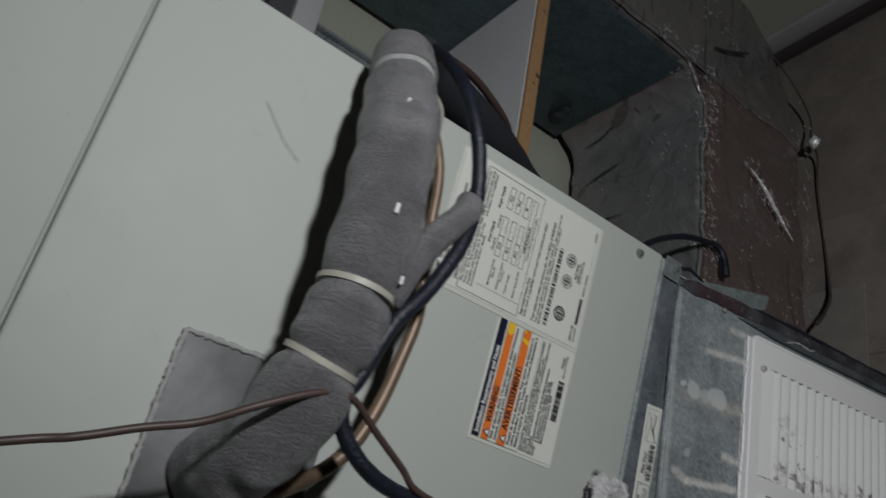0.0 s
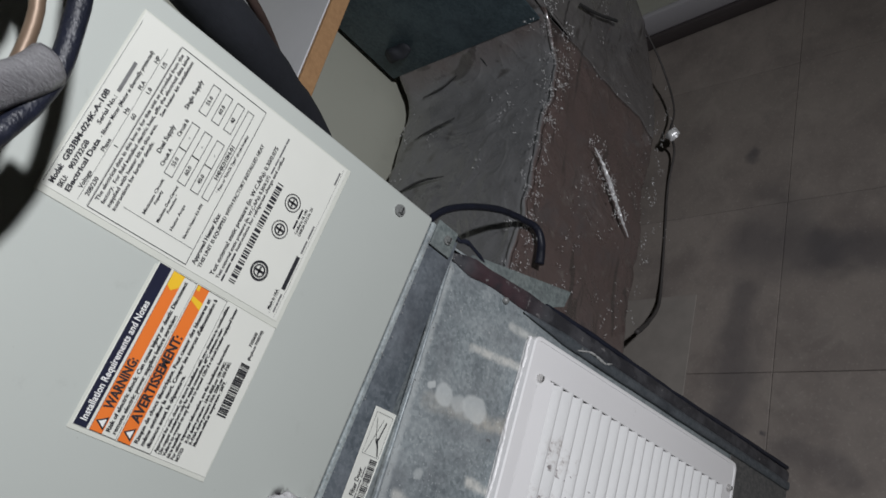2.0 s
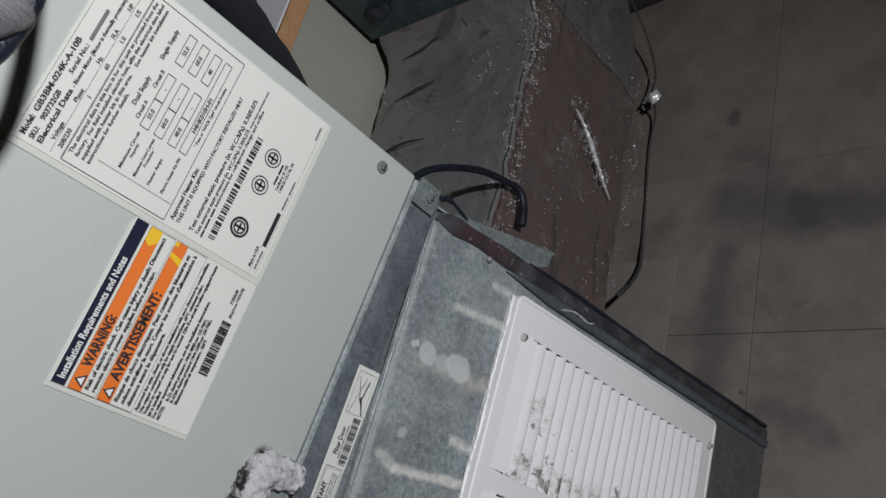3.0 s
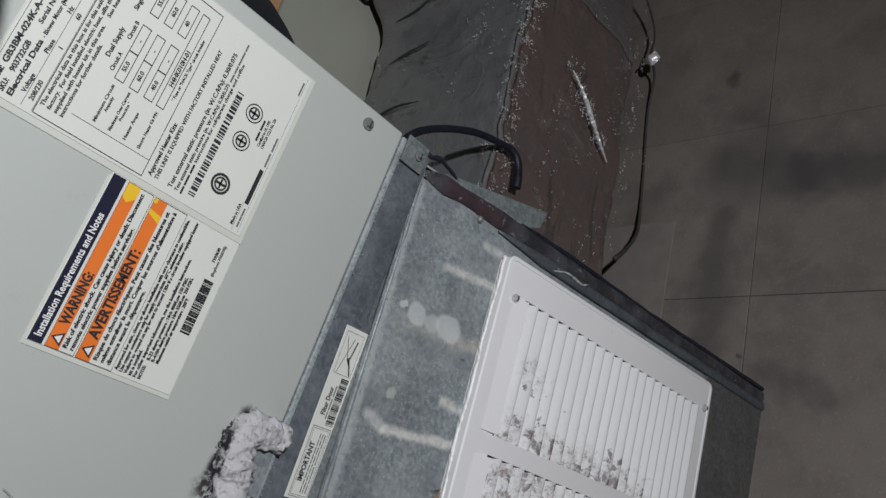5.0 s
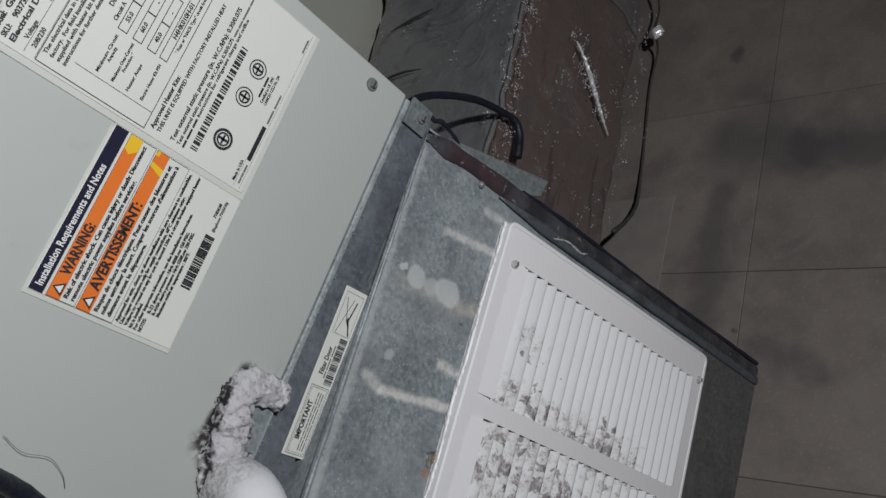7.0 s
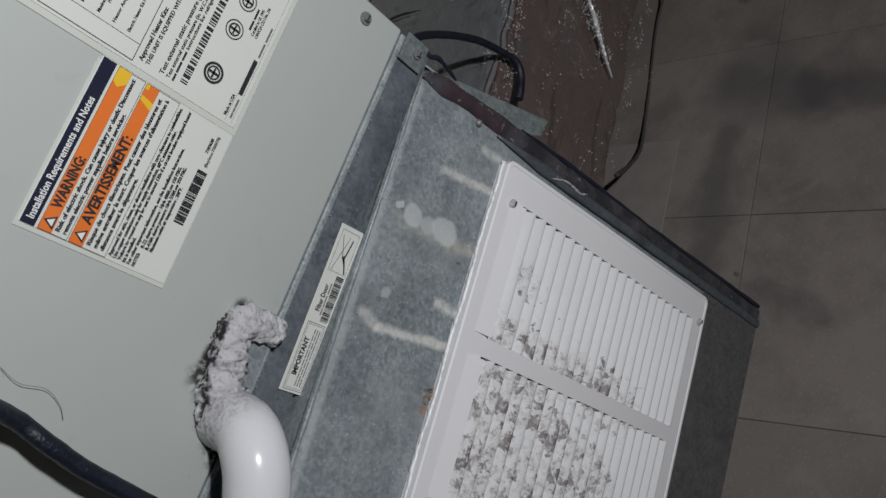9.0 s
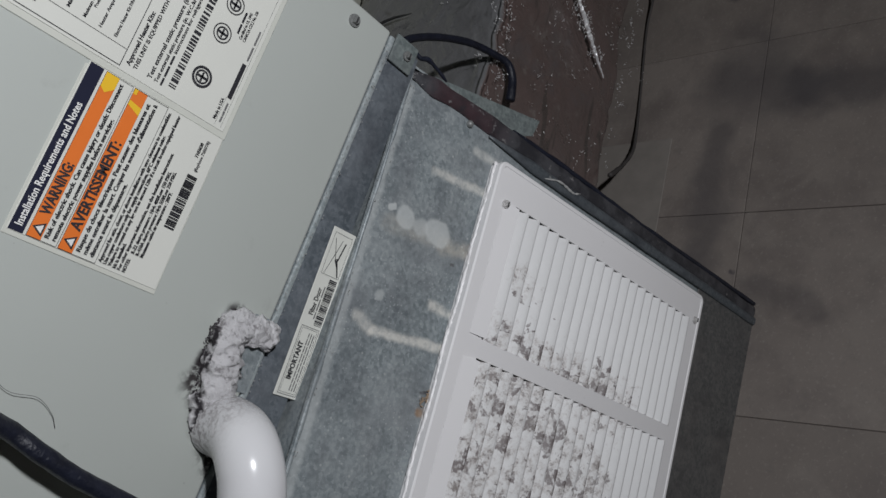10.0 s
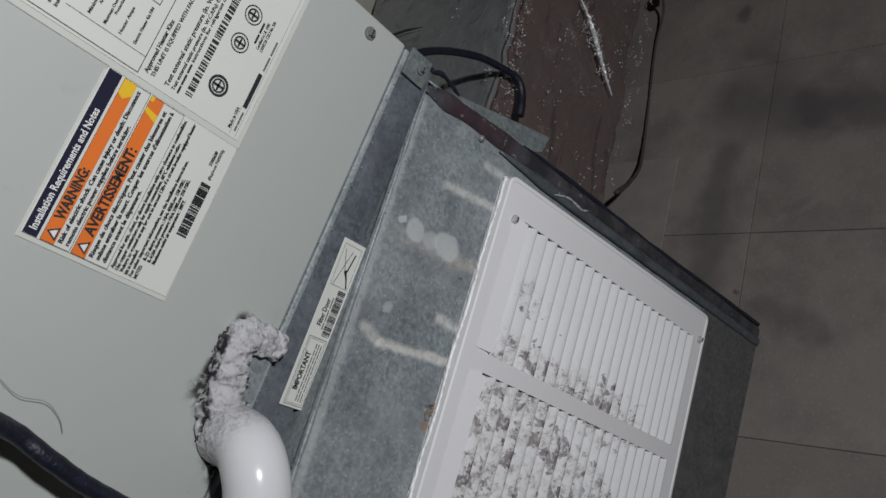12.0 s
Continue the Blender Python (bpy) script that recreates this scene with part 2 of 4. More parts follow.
def film_wrap(name, lo, hi, glint):
    """Insulation under wrinkled clear plastic film, dusty on what faces up."""
    n = Nodes(name)
    c = n.mix(n.noise(9, 5, 0.6), lo, hi)
    c = n.mix(n.ramp(n.noise(55, 5, 0.7), 0.55, 0.75, 0.0, 0.35), c, (0.27, 0.26, 0.24))
    dust = n.t.nodes.new("ShaderNodeSeparateXYZ")
    n.put(dust.inputs[0], n.t.nodes["Geometry"].outputs["Normal"])
    c = n.mix(n.ramp(dust.outputs["Z"], 0.35, 0.9, 0.0, 0.75), c, (0.185, 0.197, 0.203))
    c = n.mix(n.ramp(n.noise(26, 5, 0.65), 0.5, 0.72, 0.0, 0.4), c, (0.10, 0.10, 0.105))
    c = n.mix(n.ramp(n.noise(7, 3, 0.5, n.stretch(0.6, 1.0, 4.0), 2.5), 0.60, 0.66, 0.0, 0.65), c, (0.05, 0.045, 0.04))
    folds = n.noise(11, 3, 0.5, n.stretch(1.0, 1.0, 1.0), 1.6)
    ridge = n.math("POWER", n.math("SUBTRACT", 1.0, n.math("ABSOLUTE", n.math("SUBTRACT", n.math("MULTIPLY", folds, 2.0), 1.0))), 8.0)
    ridge2 = n.math("POWER", n.math("SUBTRACT", 1.0, n.math("ABSOLUTE", n.math("SUBTRACT", n.math("MULTIPLY", n.noise(38, 4, 0.55, None, 1.2), 2.0), 1.0))), 14.0)
    h = n.math("ADD", n.math("MULTIPLY", ridge, 0.8), n.math("MULTIPLY", ridge2, 0.22))
    h = n.math("ADD", h, n.math("MULTIPLY", n.noise(150, 4, 0.6), 0.12))
    n.set(Base_Color=c, Roughness=n.ramp(n.noise(40, 4), 0.35, 0.65, 0.25, 0.5), Specular_IOR_Level=0.5, Coat_Weight=glint, Coat_Roughness=0.10)
    return n.bump(h, 0.22, 0.006).m


def dusty_foam():
    n = Nodes("dusty_foam")
    c = n.mix(n.noise(30, 5, 0.6), (0.075, 0.072, 0.080), (0.230, 0.222, 0.236))
    lint = n.noise(420, 5, 0.8, n.stretch(1.7, 0.8, 0.8))
    c = n.mix(n.ramp(lint, 0.52, 0.74, 0.0, 0.6), c, (0.30, 0.295, 0.31))
    return n.set(Base_Color=c, Roughness=n.ramp(n.noise(45, 4), 0.35, 0.65, 0.20, 0.42), Sheen_Weight=0.25, Coat_Weight=0.35, Coat_Roughness=0.28).bump(n.math("ADD", n.noise(420, 5, 0.75, n.stretch(1.8, 0.7, 0.7)), n.noise(60, 3, 0.6, n.stretch(2.0, 0.5, 0.5))), 0.9, 0.0042).m


def mouldy_fluff():
    n = Nodes("mouldy_fluff")
    c = n.mix(n.noise(70, 5), (0.70, 0.69, 0.70), (0.88, 0.87, 0.88))
    c = n.mix(n.ramp(n.noise(120, 6, 0.78), 0.53, 0.64, 0.0, 0.7), c, (0.24, 0.215, 0.225))
    w = n.wobble(0.008, 120)
    w = n.vmath("MULTIPLY", w, (1.0, 0.0, 1.0))
    edge = n.math("MAXIMUM", n.streak(w, (-0.212, 0, 0.567), (-0.245, 0, 0.563), 0.0008, 0.0018), n.streak(w, (-0.25, 0, 0.562), (-0.272, 0, 0.552), 0.001, 0.003))
    c = n.mix(n.math("MULTIPLY", edge, n.ramp(n.noise(200, 3), 0.3, 0.5)), c, (0.03, 0.025, 0.03))
    return n.set(Base_Color=c, Roughness=0.9).bump(n.noise(220, 6, 0.75), 1.0, 0.004).m


def dusty_neck():
    """White plastic with grey lint stuck round the end at the panel."""
    n = Nodes("dusty_white_pvc")
    c = n.mix(n.noise(40), (0.67, 0.67, 0.68), (0.72, 0.72, 0.73))
    sep = n.t.nodes.new("ShaderNodeSeparateXYZ")
    n.put(sep.inputs[0], n.wobble(0.012, 70))
    near = n.ramp(sep.outputs["Y"], -0.048, -0.012)
    m = n.math("MULTIPLY", near, n.ramp(n.noise(300, 5, 0.75), 0.40, 0.60))
    c = n.mix(n.math("MULTIPLY", m, 0.85), c, (0.27, 0.25, 0.255))
    return n.set(Base_Color=c, Roughness=n.math("ADD", n.math("MULTIPLY", m, 0.5), 0.22)).bump(n.math("MULTIPLY", near, n.noise(260, 5, 0.75)), 0.5, 0.002).m


def chipboard():
    n = Nodes("chipboard_edge")
    c = n.mix(n.noise(220, 4, 0.7), (0.24, 0.13, 0.06), (0.46, 0.27, 0.13))
    c = n.mix(n.ramp(n.noise(90, 4), 0.64, 0.70), c, (0.06, 0.035, 0.02))
    return n.set(Base_Color=c, Roughness=0.85).bump(n.noise(300, 4), 0.6, 0.001).m


def wall_paint(name, col):
    n = Nodes(name)
    c = n.mix(n.noise(3, 5), tuple(q * 0.85 for q in col), col)
    c = n.mix(n.ramp(n.noise(25, 5, 0.7), 0.58, 0.8, 0.0, 0.3), c, tuple(q * 0.6 for q in col))
    return n.set(Base_Color=c, Roughness=0.7).bump(n.noise(180, 4), 0.15, 0.0008).m


PAINT = cabinet_paint()
GALV = galvanised("galvanised_sheet", marks=True)
GALV_PLAIN = galvanised("galvanised_plain")
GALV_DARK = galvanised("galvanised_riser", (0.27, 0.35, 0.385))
HEM = rusty_hem()
ENAMEL = grille_enamel("grille_enamel", False)
BLADE_ENAMEL = grille_enamel("mouldy_enamel", True)
TILE = tile_floor()
FILM_BROWN = film_wrap("film_over_brown_lining", (0.094, 0.066, 0.060), (0.150, 0.113, 0.104), 1.0)
FILM_GREY = film_wrap("film_over_grey_lining", (0.094, 0.088, 0.087), (0.156, 0.148, 0.145), 1.0)
GALV_PALE = galvanised("galvanised_lip", (1.35, 1.35, 1.32))
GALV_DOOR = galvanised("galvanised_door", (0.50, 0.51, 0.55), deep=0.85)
# brown-grey galvanised copy, darkened to carry the torch's falloff low on the box
GALV_FALLOFF = galvanised("galvanised_light_falloff", (0.42, 0.372, 0.350), deep=0.6)
GALV_TAB = galvanised("galvanised_stained", (0.70, 0.72, 0.68), deep=0.9)
GALV_RAIL = galvanised("galvanised_rail", (0.34, 0.345, 0.365), deep=0.8)
FOAM = dusty_foam()
FLUFF = mouldy_fluff()
CHIP = chipboard()
WALL = wall_paint("wall_paint_beige", (0.42, 0.425, 0.36))
CEIL = wall_paint("ceiling_paint", (0.55, 0.54, 0.50))
TRIM = wall_paint("white_trim", (0.60, 0.60, 0.61))
SKIRT = wall_paint("grey_white_skirting", (0.42, 0.41, 0.43))
BROWN_TRIM = plain("brown_base", (0.06, 0.05, 0.05), 0.6)
MELAMINE = plain("white_melamine", (0.62, 0.62, 0.64), 0.4, vary=0.06, scale=14)
PVC = plain("white_pvc", (0.70, 0.70, 0.71), 0.25, vary=0.05, scale=40, bump=0.03)
PVC_NECK = dusty_neck()
RUBBER = plain("black_rubber", (0.010, 0.012, 0.022), 0.45, vary=0.7, scale=110, bump=0.6, dist=0.0012)
DUSTY_RUBBER = plain("dusty_rubber", (0.055, 0.05, 0.048), 0.7, vary=0.6, scale=60, bump=0.4)
BLACK_FOAM = plain("black_foam", (0.018, 0.02, 0.026), 0.7, vary=0.3, scale=200, bump=0.5)
BROWN_WIRE = plain("brown_sheath", (0.065, 0.042, 0.036), 0.5, vary=0.3, scale=150, bump=0.2)
COPPER = plain("dusty_copper", (0.185, 0.128, 0.088), 0.45, 0.35, vary=0.3, scale=90)
CREAM = plain("cream_plastic", (0.44, 0.42, 0.365), 0.5, vary=0.3)
STEEL = plain("screw_steel", (0.24, 0.245, 0.24), 0.5, 0.4, vary=0.25, scale=300)
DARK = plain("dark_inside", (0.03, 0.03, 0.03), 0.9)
PAPER = plain("label_paper", (0.70, 0.705, 0.65), 0.38, vary=0.04, scale=30, bump=0.05)
PAPER_EDGE = plain("label_margin", (0.61, 0.62, 0.56), 0.4, vary=0.06, scale=40, bump=0.05)
INK = plain("black_ink", (0.025, 0.025, 0.03), 0.5, vary=0.2, bump=0)
GREY_INK = plain("worn_ink", (0.16, 0.16, 0.16), 0.5, vary=0.4, scale=400, bump=0)
NAVY = plain("navy_ink", (0.012, 0.014, 0.035), 0.4, vary=0.1, bump=0)
ORANGE = plain("orange_ink", (0.80, 0.19, 0.03), 0.4, vary=0.06, bump=0)
YELLOW = plain("yellow_ink", (0.85, 0.52, 0.03), 0.4, vary=0.06, bump=0)
WHITE_INK = plain("white_ink", (0.80, 0.80, 0.78), 0.4, vary=0.03, bump=0)
GREEN = plain("green_strap", (0.006, 0.06, 0.04), 0.35, vary=0.3)
PLATE = plain("grey_plate", (0.135, 0.135, 0.138), 0.55, 0.2, vary=0.75, scale=28, bump=0.3)
LINT = plain("pale_lint", (0.36, 0.36, 0.35), 0.9, vary=0.3, scale=200, bump=0.6)
# pale and part metallic: real plastic scraps, and glints drawn on the duct film
PLASTIC_GLINT = plain("plastic_and_glint", (0.90, 0.90, 0.91), 0.30, 0.35, vary=0.25, scale=200, bump=0.4)


# ---- builders ----
def thing(name, label, category, at=(0, 0, 0), group="", kind=""):
    ob = new(name)
    ob.empty_display_size = 0.05
    ob.matrix_world = at if isinstance(at, Matrix) else Matrix.Translation(at)
    return tagged(ob, label, category, group, kind)


def mesh_of(name, bm, material, smooth=None):
    me = bpy.data.meshes.new(name)
    bmesh.ops.recalc_face_normals(bm, faces=bm.faces)
    bm.to_mesh(me)
    bm.free()
    me.materials.append(material)
    if smooth:
        me.shade_smooth()
        if smooth < 180:
            me.set_sharp_from_angle(angle=radians(smooth))
    return me


def part(name, bm, material, parent, label="", smooth=35):
    """One mesh under a thing or part, built in the thing's own coordinates."""
    ob = new(name, mesh_of(name, bm, material, smooth))
    ob.parent = parent
    return tagged(ob, label) if label else ob


def lone(name, bm, material, label, category, kind="", smooth=35, group="", at=None):
    ob = new(name, mesh_of(name, bm, material, smooth))
    if at:
        ob.matrix_world = at
    return tagged(ob, label, category, group, kind)


def add_box(bm, lo, hi, bevel=0.0, seg=2):
    c = bmesh.ops.create_cube(bm, size=1)["verts"]
    for v in c:
        v.co = Vector([lo[i] + (v.co[i] + 0.5) * (hi[i] - lo[i]) for i in range(3)])
    if bevel:
        es = {e for v in c for e in v.link_edges}
        bmesh.ops.bevel(bm, geom=list(es), offset=bevel, segments=seg, profile=0.5, affect="EDGES")
    return bm


def box(lo, hi, bevel=0.0, seg=2):
    return add_box(bmesh.new(), lo, hi, bevel, seg)


def spline(pts, n):
    """n points for each span of a smooth line through pts."""
    p = [Vector(q) for q in pts]
    p = [p[0] * 2 - p[1], *p, p[-1] * 2 - p[-2]]
    out = []
    for i in range(1, len(p) - 2):
        for k in range(n):
            t = k / n
            a, b, c, d = p[i - 1:i + 3]
            out.append(0.5 * (2 * b + (c - a) * t + (2 * a - 5 * b + 4 * c - d) * t * t + (3 * b - a - 3 * c + d) * t ** 3))
    return out + [p[-2]]


def tube(pts, r, n=6, sides=12, rough=0.0, grain=60.0, bm=None, flat=1.0):
    """A closed tube along pts; r is a number or a function of the way along (0 to 1)."""
    bm = bm or bmesh.new()
    line = spline(pts, n)
    side, rings = None, []
    for i, c in enumerate(line):
        d = (line[min(i + 1, len(line) - 1)] - line[max(i - 1, 0)]).normalized()
        side = (side or d.orthogonal())
        side = (side - d * side.dot(d)).normalized()
        up = d.cross(side)
        rad = r(i / (len(line) - 1)) if callable(r) else r
        ring = []
        for k in range(sides):
            a = 2 * math.pi * k / sides
            o = side * math.cos(a) + up * math.sin(a)
            q = rad * (1 + rough * noise.noise((c + o * rad) * grain))
            ring.append(bm.verts.new(c + o * q))
        rings.append(ring)
    for a, b in zip(rings, rings[1:]):
        for k in range(sides):
            bm.faces.new((a[k], a[(k + 1) % sides], b[(k + 1) % sides], b[k]))
    bm.faces.new(rings[0][::-1])
    bm.faces.new(rings[-1])
    return bm


def disc(bm, c, r, depth, axis="y", seg=20, r2=None):
    """A short cylinder that faces -y, its back at c."""
    m = Matrix.Translation(Vector(c) + Vector((0, -depth / 2, 0))) @ Matrix.Rotation(radians(90), 4, "X")
    bmesh.ops.create_cone(bm, cap_ends=True, segments=seg, radius1=r, radius2=r if r2 is None else r2, depth=depth, matrix=m)
    return bm


def filaments(name, spots, size, n, parent, seed, label=""):
    """Pale little tubes for the glints of sharp film creases, scattered round the spots."""
    rnd = random.Random(seed)
    bm = bmesh.new()
    for i in range(n * 2):
        if i % 6 == 0:
            clump = Vector(rnd.choice(spots)) + Vector([rnd.gauss(0, 1) * q for q in size])
        c = clump + Vector([rnd.gauss(0, 0.35) * q for q in size])
        d = Vector((rnd.gauss(0, 1), rnd.gauss(0, 0.5), rnd.gauss(0, 1))).normalized() * rnd.uniform(0.0005, 0.0022)
        b = Vector((rnd.gauss(0, 1), rnd.gauss(0, 1), rnd.gauss(0, 1))) * 0.0008
        tube([c - d, c + b, c + d], lambda q, r=rnd.uniform(0.00018, 0.00048): r * (1.1 - abs(2 * q - 1)), 2, 5, bm=bm)
    ob = part(name, bm, PLASTIC_GLINT, parent, label, 180)
    return tagged(ob, kind="stuff")


def screw(parent, x, y, z, r, material=STEEL):
    bm = disc(bmesh.new(), (x, y, z), r, 0.0012, r2=r * 0.96)
    disc(bm, (x, y - 0.0012, z), r * 0.62, 0.0022, seg=6, r2=r * 0.55)
    s = part("screw", bm, material, parent, smooth=30)
    b2 = add_box(bmesh.new(), (x - r * 0.5, y - 0.0037, z - 0.0005), (x + r * 0.5, y - 0.0033, z + 0.0005))
    part("slot", b2, DARK, s)
    return s


# ---- the closet ----
ANG = radians(10)
ROOM = Matrix.Translation((0.129, 0.153, 0)) @ Matrix.Rotation(ANG, 4, "Z")      # the duct, the shelf and the back wall stand askew to the unit
WALL_R = Matrix.Translation((0.672, 0.306, 0)) @ Matrix.Rotation(radians(14), 4, "Z")

lone("wall_back", box((-1.3, 0.268, 0), (0.95, 0.37, 2.4)), WALL, "beige painted back wall of the closet", "wall", "structure", at=ROOM)
lone("wall_right", box((0, -2.2, 0), (0.1, 0.4, 2.4)), WALL, "beige painted side wall with a white skirting", "wall", "structure", at=WALL_R)
lone("wall_left", box((-1.25, -1.9, 0), (-1.15, 0.5, 2.4)), WALL, "beige painted side wall of the closet", "wall", "structure")
lone("wall_front", box((-1.25, -2.0, 0), (1.3, -1.9, 2.4)), WALL, "beige painted wall behind the viewer", "wall", "structure")
lone("ceiling", box((-1.3, -2.0, 2.4), (1.4, 0.9, 2.5)), CEIL, "plain painted closet ceiling", "ceiling", "structure")
lone("baseboard", box((-0.012, -2.1, 0.024), (0, 0.33, 0.062), 0.004), SKIRT, "white painted skirting board on the side wall", "skirting", "structure", at=WALL_R)
lone("trim", box((-0.018, -2.1, 0.001), (0, 0.33, 0.024), 0.003), BROWN_TRIM, "dark brown strip under the white skirting", "trim", "structure", at=WALL_R)

# ---- air handler cabinet ----
W, D, Z0, Z1, ZS = 0.445, 0.295, 0.531, 1.36, 0.987
unit = thing("air_handler", "grey-white enamelled air handler cabinet standing on a metal return box", "air handler")
bm = box((-W + 0.001, 0.012, Z0 + 0.002), (-0.0015, D, Z1 - 0.004), 0.002)
part("cabinet_body", bm, PAINT, unit)
bm = box((-W, 0.0, Z0), (0.0, 0.014, ZS - 0.0010), 0.0022, 3)
part("front_panel", bm, PAINT, unit, "grey-white enamelled access panel with stickers")
bm = box((-W, 0.0008, ZS + 0.0010), (0.0, 0.014, Z1), 0.0022, 3)
part("upper_panel", bm, PAINT, unit)
screw(unit, -0.0113, 0.0, 0.560, 0.0042)
screw(unit, -0.0135, 0.0, 0.958, 0.0042)
screw(unit, -0.040, 0.0008, 1.012, 0.0042)
screw(unit, -W + 0.02, 0.0, 0.560, 0.0042)

# drain opening
MOULD = ((-0.200, 0.552), (-0.204, 0.560), (-0.213, 0.566), (-0.224, 0.566), (-0.241, 0.562), (-0.257, 0.560), (-0.271, 0.552), (-0.279, 0.540), (-0.285, 0.528))
MOULD_BLACK = plain("black_mould", (0.05, 0.043, 0.048), 0.9, vary=0.4, scale=300, bump=0.5)
bm = box((-0.243, -0.0006, 0.5285), (-0.198, 0.0, 0.543), 0.0004, 1)
part("drain_plate", bm, GALV_PLAIN, unit, "bare metal drain plate in the knockout")
COLLAR = ((-0.208, 0.528, 0.0075), (-0.207, 0.544, 0.0092), (-0.212, 0.554, 0.0104), (-0.223, 0.555, 0.0108), (-0.235, 0.552, 0.0114), (-0.245, 0.550, 0.0112), (-0.256, 0.551, 0.0096), (-0.267, 0.546, 0.0080), (-0.275, 0.535, 0.0062), (-0.280, 0.526, 0.0034))


def collar_radius(s):
    k = min(len(COLLAR) - 1.001, s * (len(COLLAR) - 1))
    i = int(k)
    return COLLAR[i][2] * (i + 1 - k) + COLLAR[i + 1][2] * (k - i)


fl = tube([(x, -0.003, z) for x, z, _ in COLLAR], collar_radius, 14, 26, 0.35, 140.0)
for v in fl.verts:
    v.co.y = -0.003 + (v.co.y + 0.003) * 0.8
    v.co += 0.0024 * Vector((noise.noise(v.co * 320), noise.noise(v.co * 300 + Vector((7, 0, 0))), noise.noise(v.co * 310 + Vector((0, 5, 0)))))
part("insulation_collar", fl, FLUFF, unit, "white fluffy insulation with black mould round the drain", 180)

# connection plate of the refrigerant lines
plate = part("connection_plate", box((-0.345, -0.004, 0.795), (-0.212, 0.0, 0.9), 0.0015), PLATE, unit, "dusty grey line-connection plate with a torn edge")
for pts in ([(-0.2125, -0.004, 0.800), (-0.2125, -0.004, 0.83), (-0.2120, -0.004, 0.86), (-0.2125, -0.004, 0.899)], [(-0.2125, -0.004, 0.8995), (-0.25, -0.004, 0.900), (-0.29, -0.004, 0.8995), (-0.345, -0.004, 0.900)]):
    part("lint_edge", tube(pts, 0.0017, 24, 7, 0.8, 420.0), LINT, plate, "pale lint along the plate's edge", 180)
part("plate_clip", tube([(-0.214, -0.003, 0.842), (-0.211, -0.012, 0.842), (-0.205, -0.016, 0.839)], 0.004, 4, 8), RUBBER, plate, "small black plastic clip")


# ---- printed stickers ----
class Sheet:
    """Collects print by ink on a sticker whose corner lies at (x, z) and that faces -y; u runs right and v down."""

    def __init__(self, at, lift):
        self.at, self.lift, self.inks = at, lift, {}

    def ink(self, m):
        return self.inks.setdefault(m.name, (m, [], []))

    def quad(self, m, pts):
        _, vs, fs = self.ink(m)
        k = len(vs)
        vs.extend((u, 0.0, -v) for u, v in pts)
        fs.append(tuple(range(k, k + len(pts))))

    def rect(self, m, u0, v0, u1, v1):
        self.quad(m, [(u0, v0), (u0, v1), (u1, v1), (u1, v0)])

    def border(self, m, u0, v0, u1, v1, w=0.0004):
        self.rect(m, u0, v0, u1, v0 + w), self.rect(m, u0, v1 - w, u1, v1)
        self.rect(m, u0, v0 + w, u0 + w, v1 - w), self.rect(m, u1 - w, v0 + w, u1, v1 - w)

    def ring(self, m, u, v, r0, r1, n=28):
        for i in range(n):
            a, b = 2 * math.pi * i / n, 2 * math.pi * (i + 1) / n
            self.quad(m, [(u + r * math.cos(t), v + r * math.sin(t)) for r, t in ((r0, a), (r0, b), (r1, b), (r1, a))])

    def bars(self, m, u, v, width, h, seed):
        rnd = random.Random(seed)
        end = u + width
        while u < end:
            w = rnd.choice((0.0004, 0.0004, 0.0008, 0.0012)) * width / 0.04
            self.rect(m, u, v - h, min(u + w, end), v)
            u += w + rnd.choice((0.0004, 0.0004, 0.0008)) * width / 0.04

    def words(self, m, u, v, width, h, seed, n=8):
        """Print too small to read: short bars as long as its words."""
        rnd = random.Random(seed)
        cuts = [rnd.uniform(0.5, 1.6) for _ in range(n)]
        k = width / sum(cuts)
        for c in cuts:
            self.rect(m, u, v - h, u + c * k * 0.86, v)
            u += c * k

    def text(self, m, s, u, v, h, width=None, bold=0.0):
        cu = bpy.data.curves.new("print", "FONT")
        cu.body, cu.size, cu.resolution_u, cu.offset = s, 1.0, 2, bold + 0.026
        ob = bpy.data.objects.new("print", cu)
        me = bpy.data.meshes.new_from_object(ob)
        co = np.empty(len(me.vertices) * 3)
        me.vertices.foreach_get("co", co)
        co = co.reshape(-1, 3)
        sy = 1.16 * h / 0.69
        sx = sy if width is None else width / max(co[:, 0].max() - co[:, 0].min(), 1e-6)
        _, vs, fs = self.ink(m)
        k = len(vs)
        x0 = co[:, 0].min()
        vs.extend((u + (a - x0) * sx, 0.0, -v + b * sy) for a, b, _ in co)
        fs.extend(tuple(k + i for i in p.vertices) for p in me.polygons)
        bpy.data.objects.remove(ob), bpy.data.curves.remove(cu), bpy.data.meshes.remove(me)

    def finish(self, parent, order=()):
        for i, (m, vs, fs) in enumerate(sorted(self.inks.values(), key=lambda q: order.index(q[0].name) if q[0].name in order else 99)):
            me = bpy.data.meshes.new("print")
            y = self.lift - 0.00012 * i
            me.from_pydata([(self.at[0] + a, y, self.at[1] + c) for a, _, c in vs], [], fs)
            me.materials.append(m)
            ob = new("print", me)
            ob.parent = parent
            tagged(ob, kind="stuff")


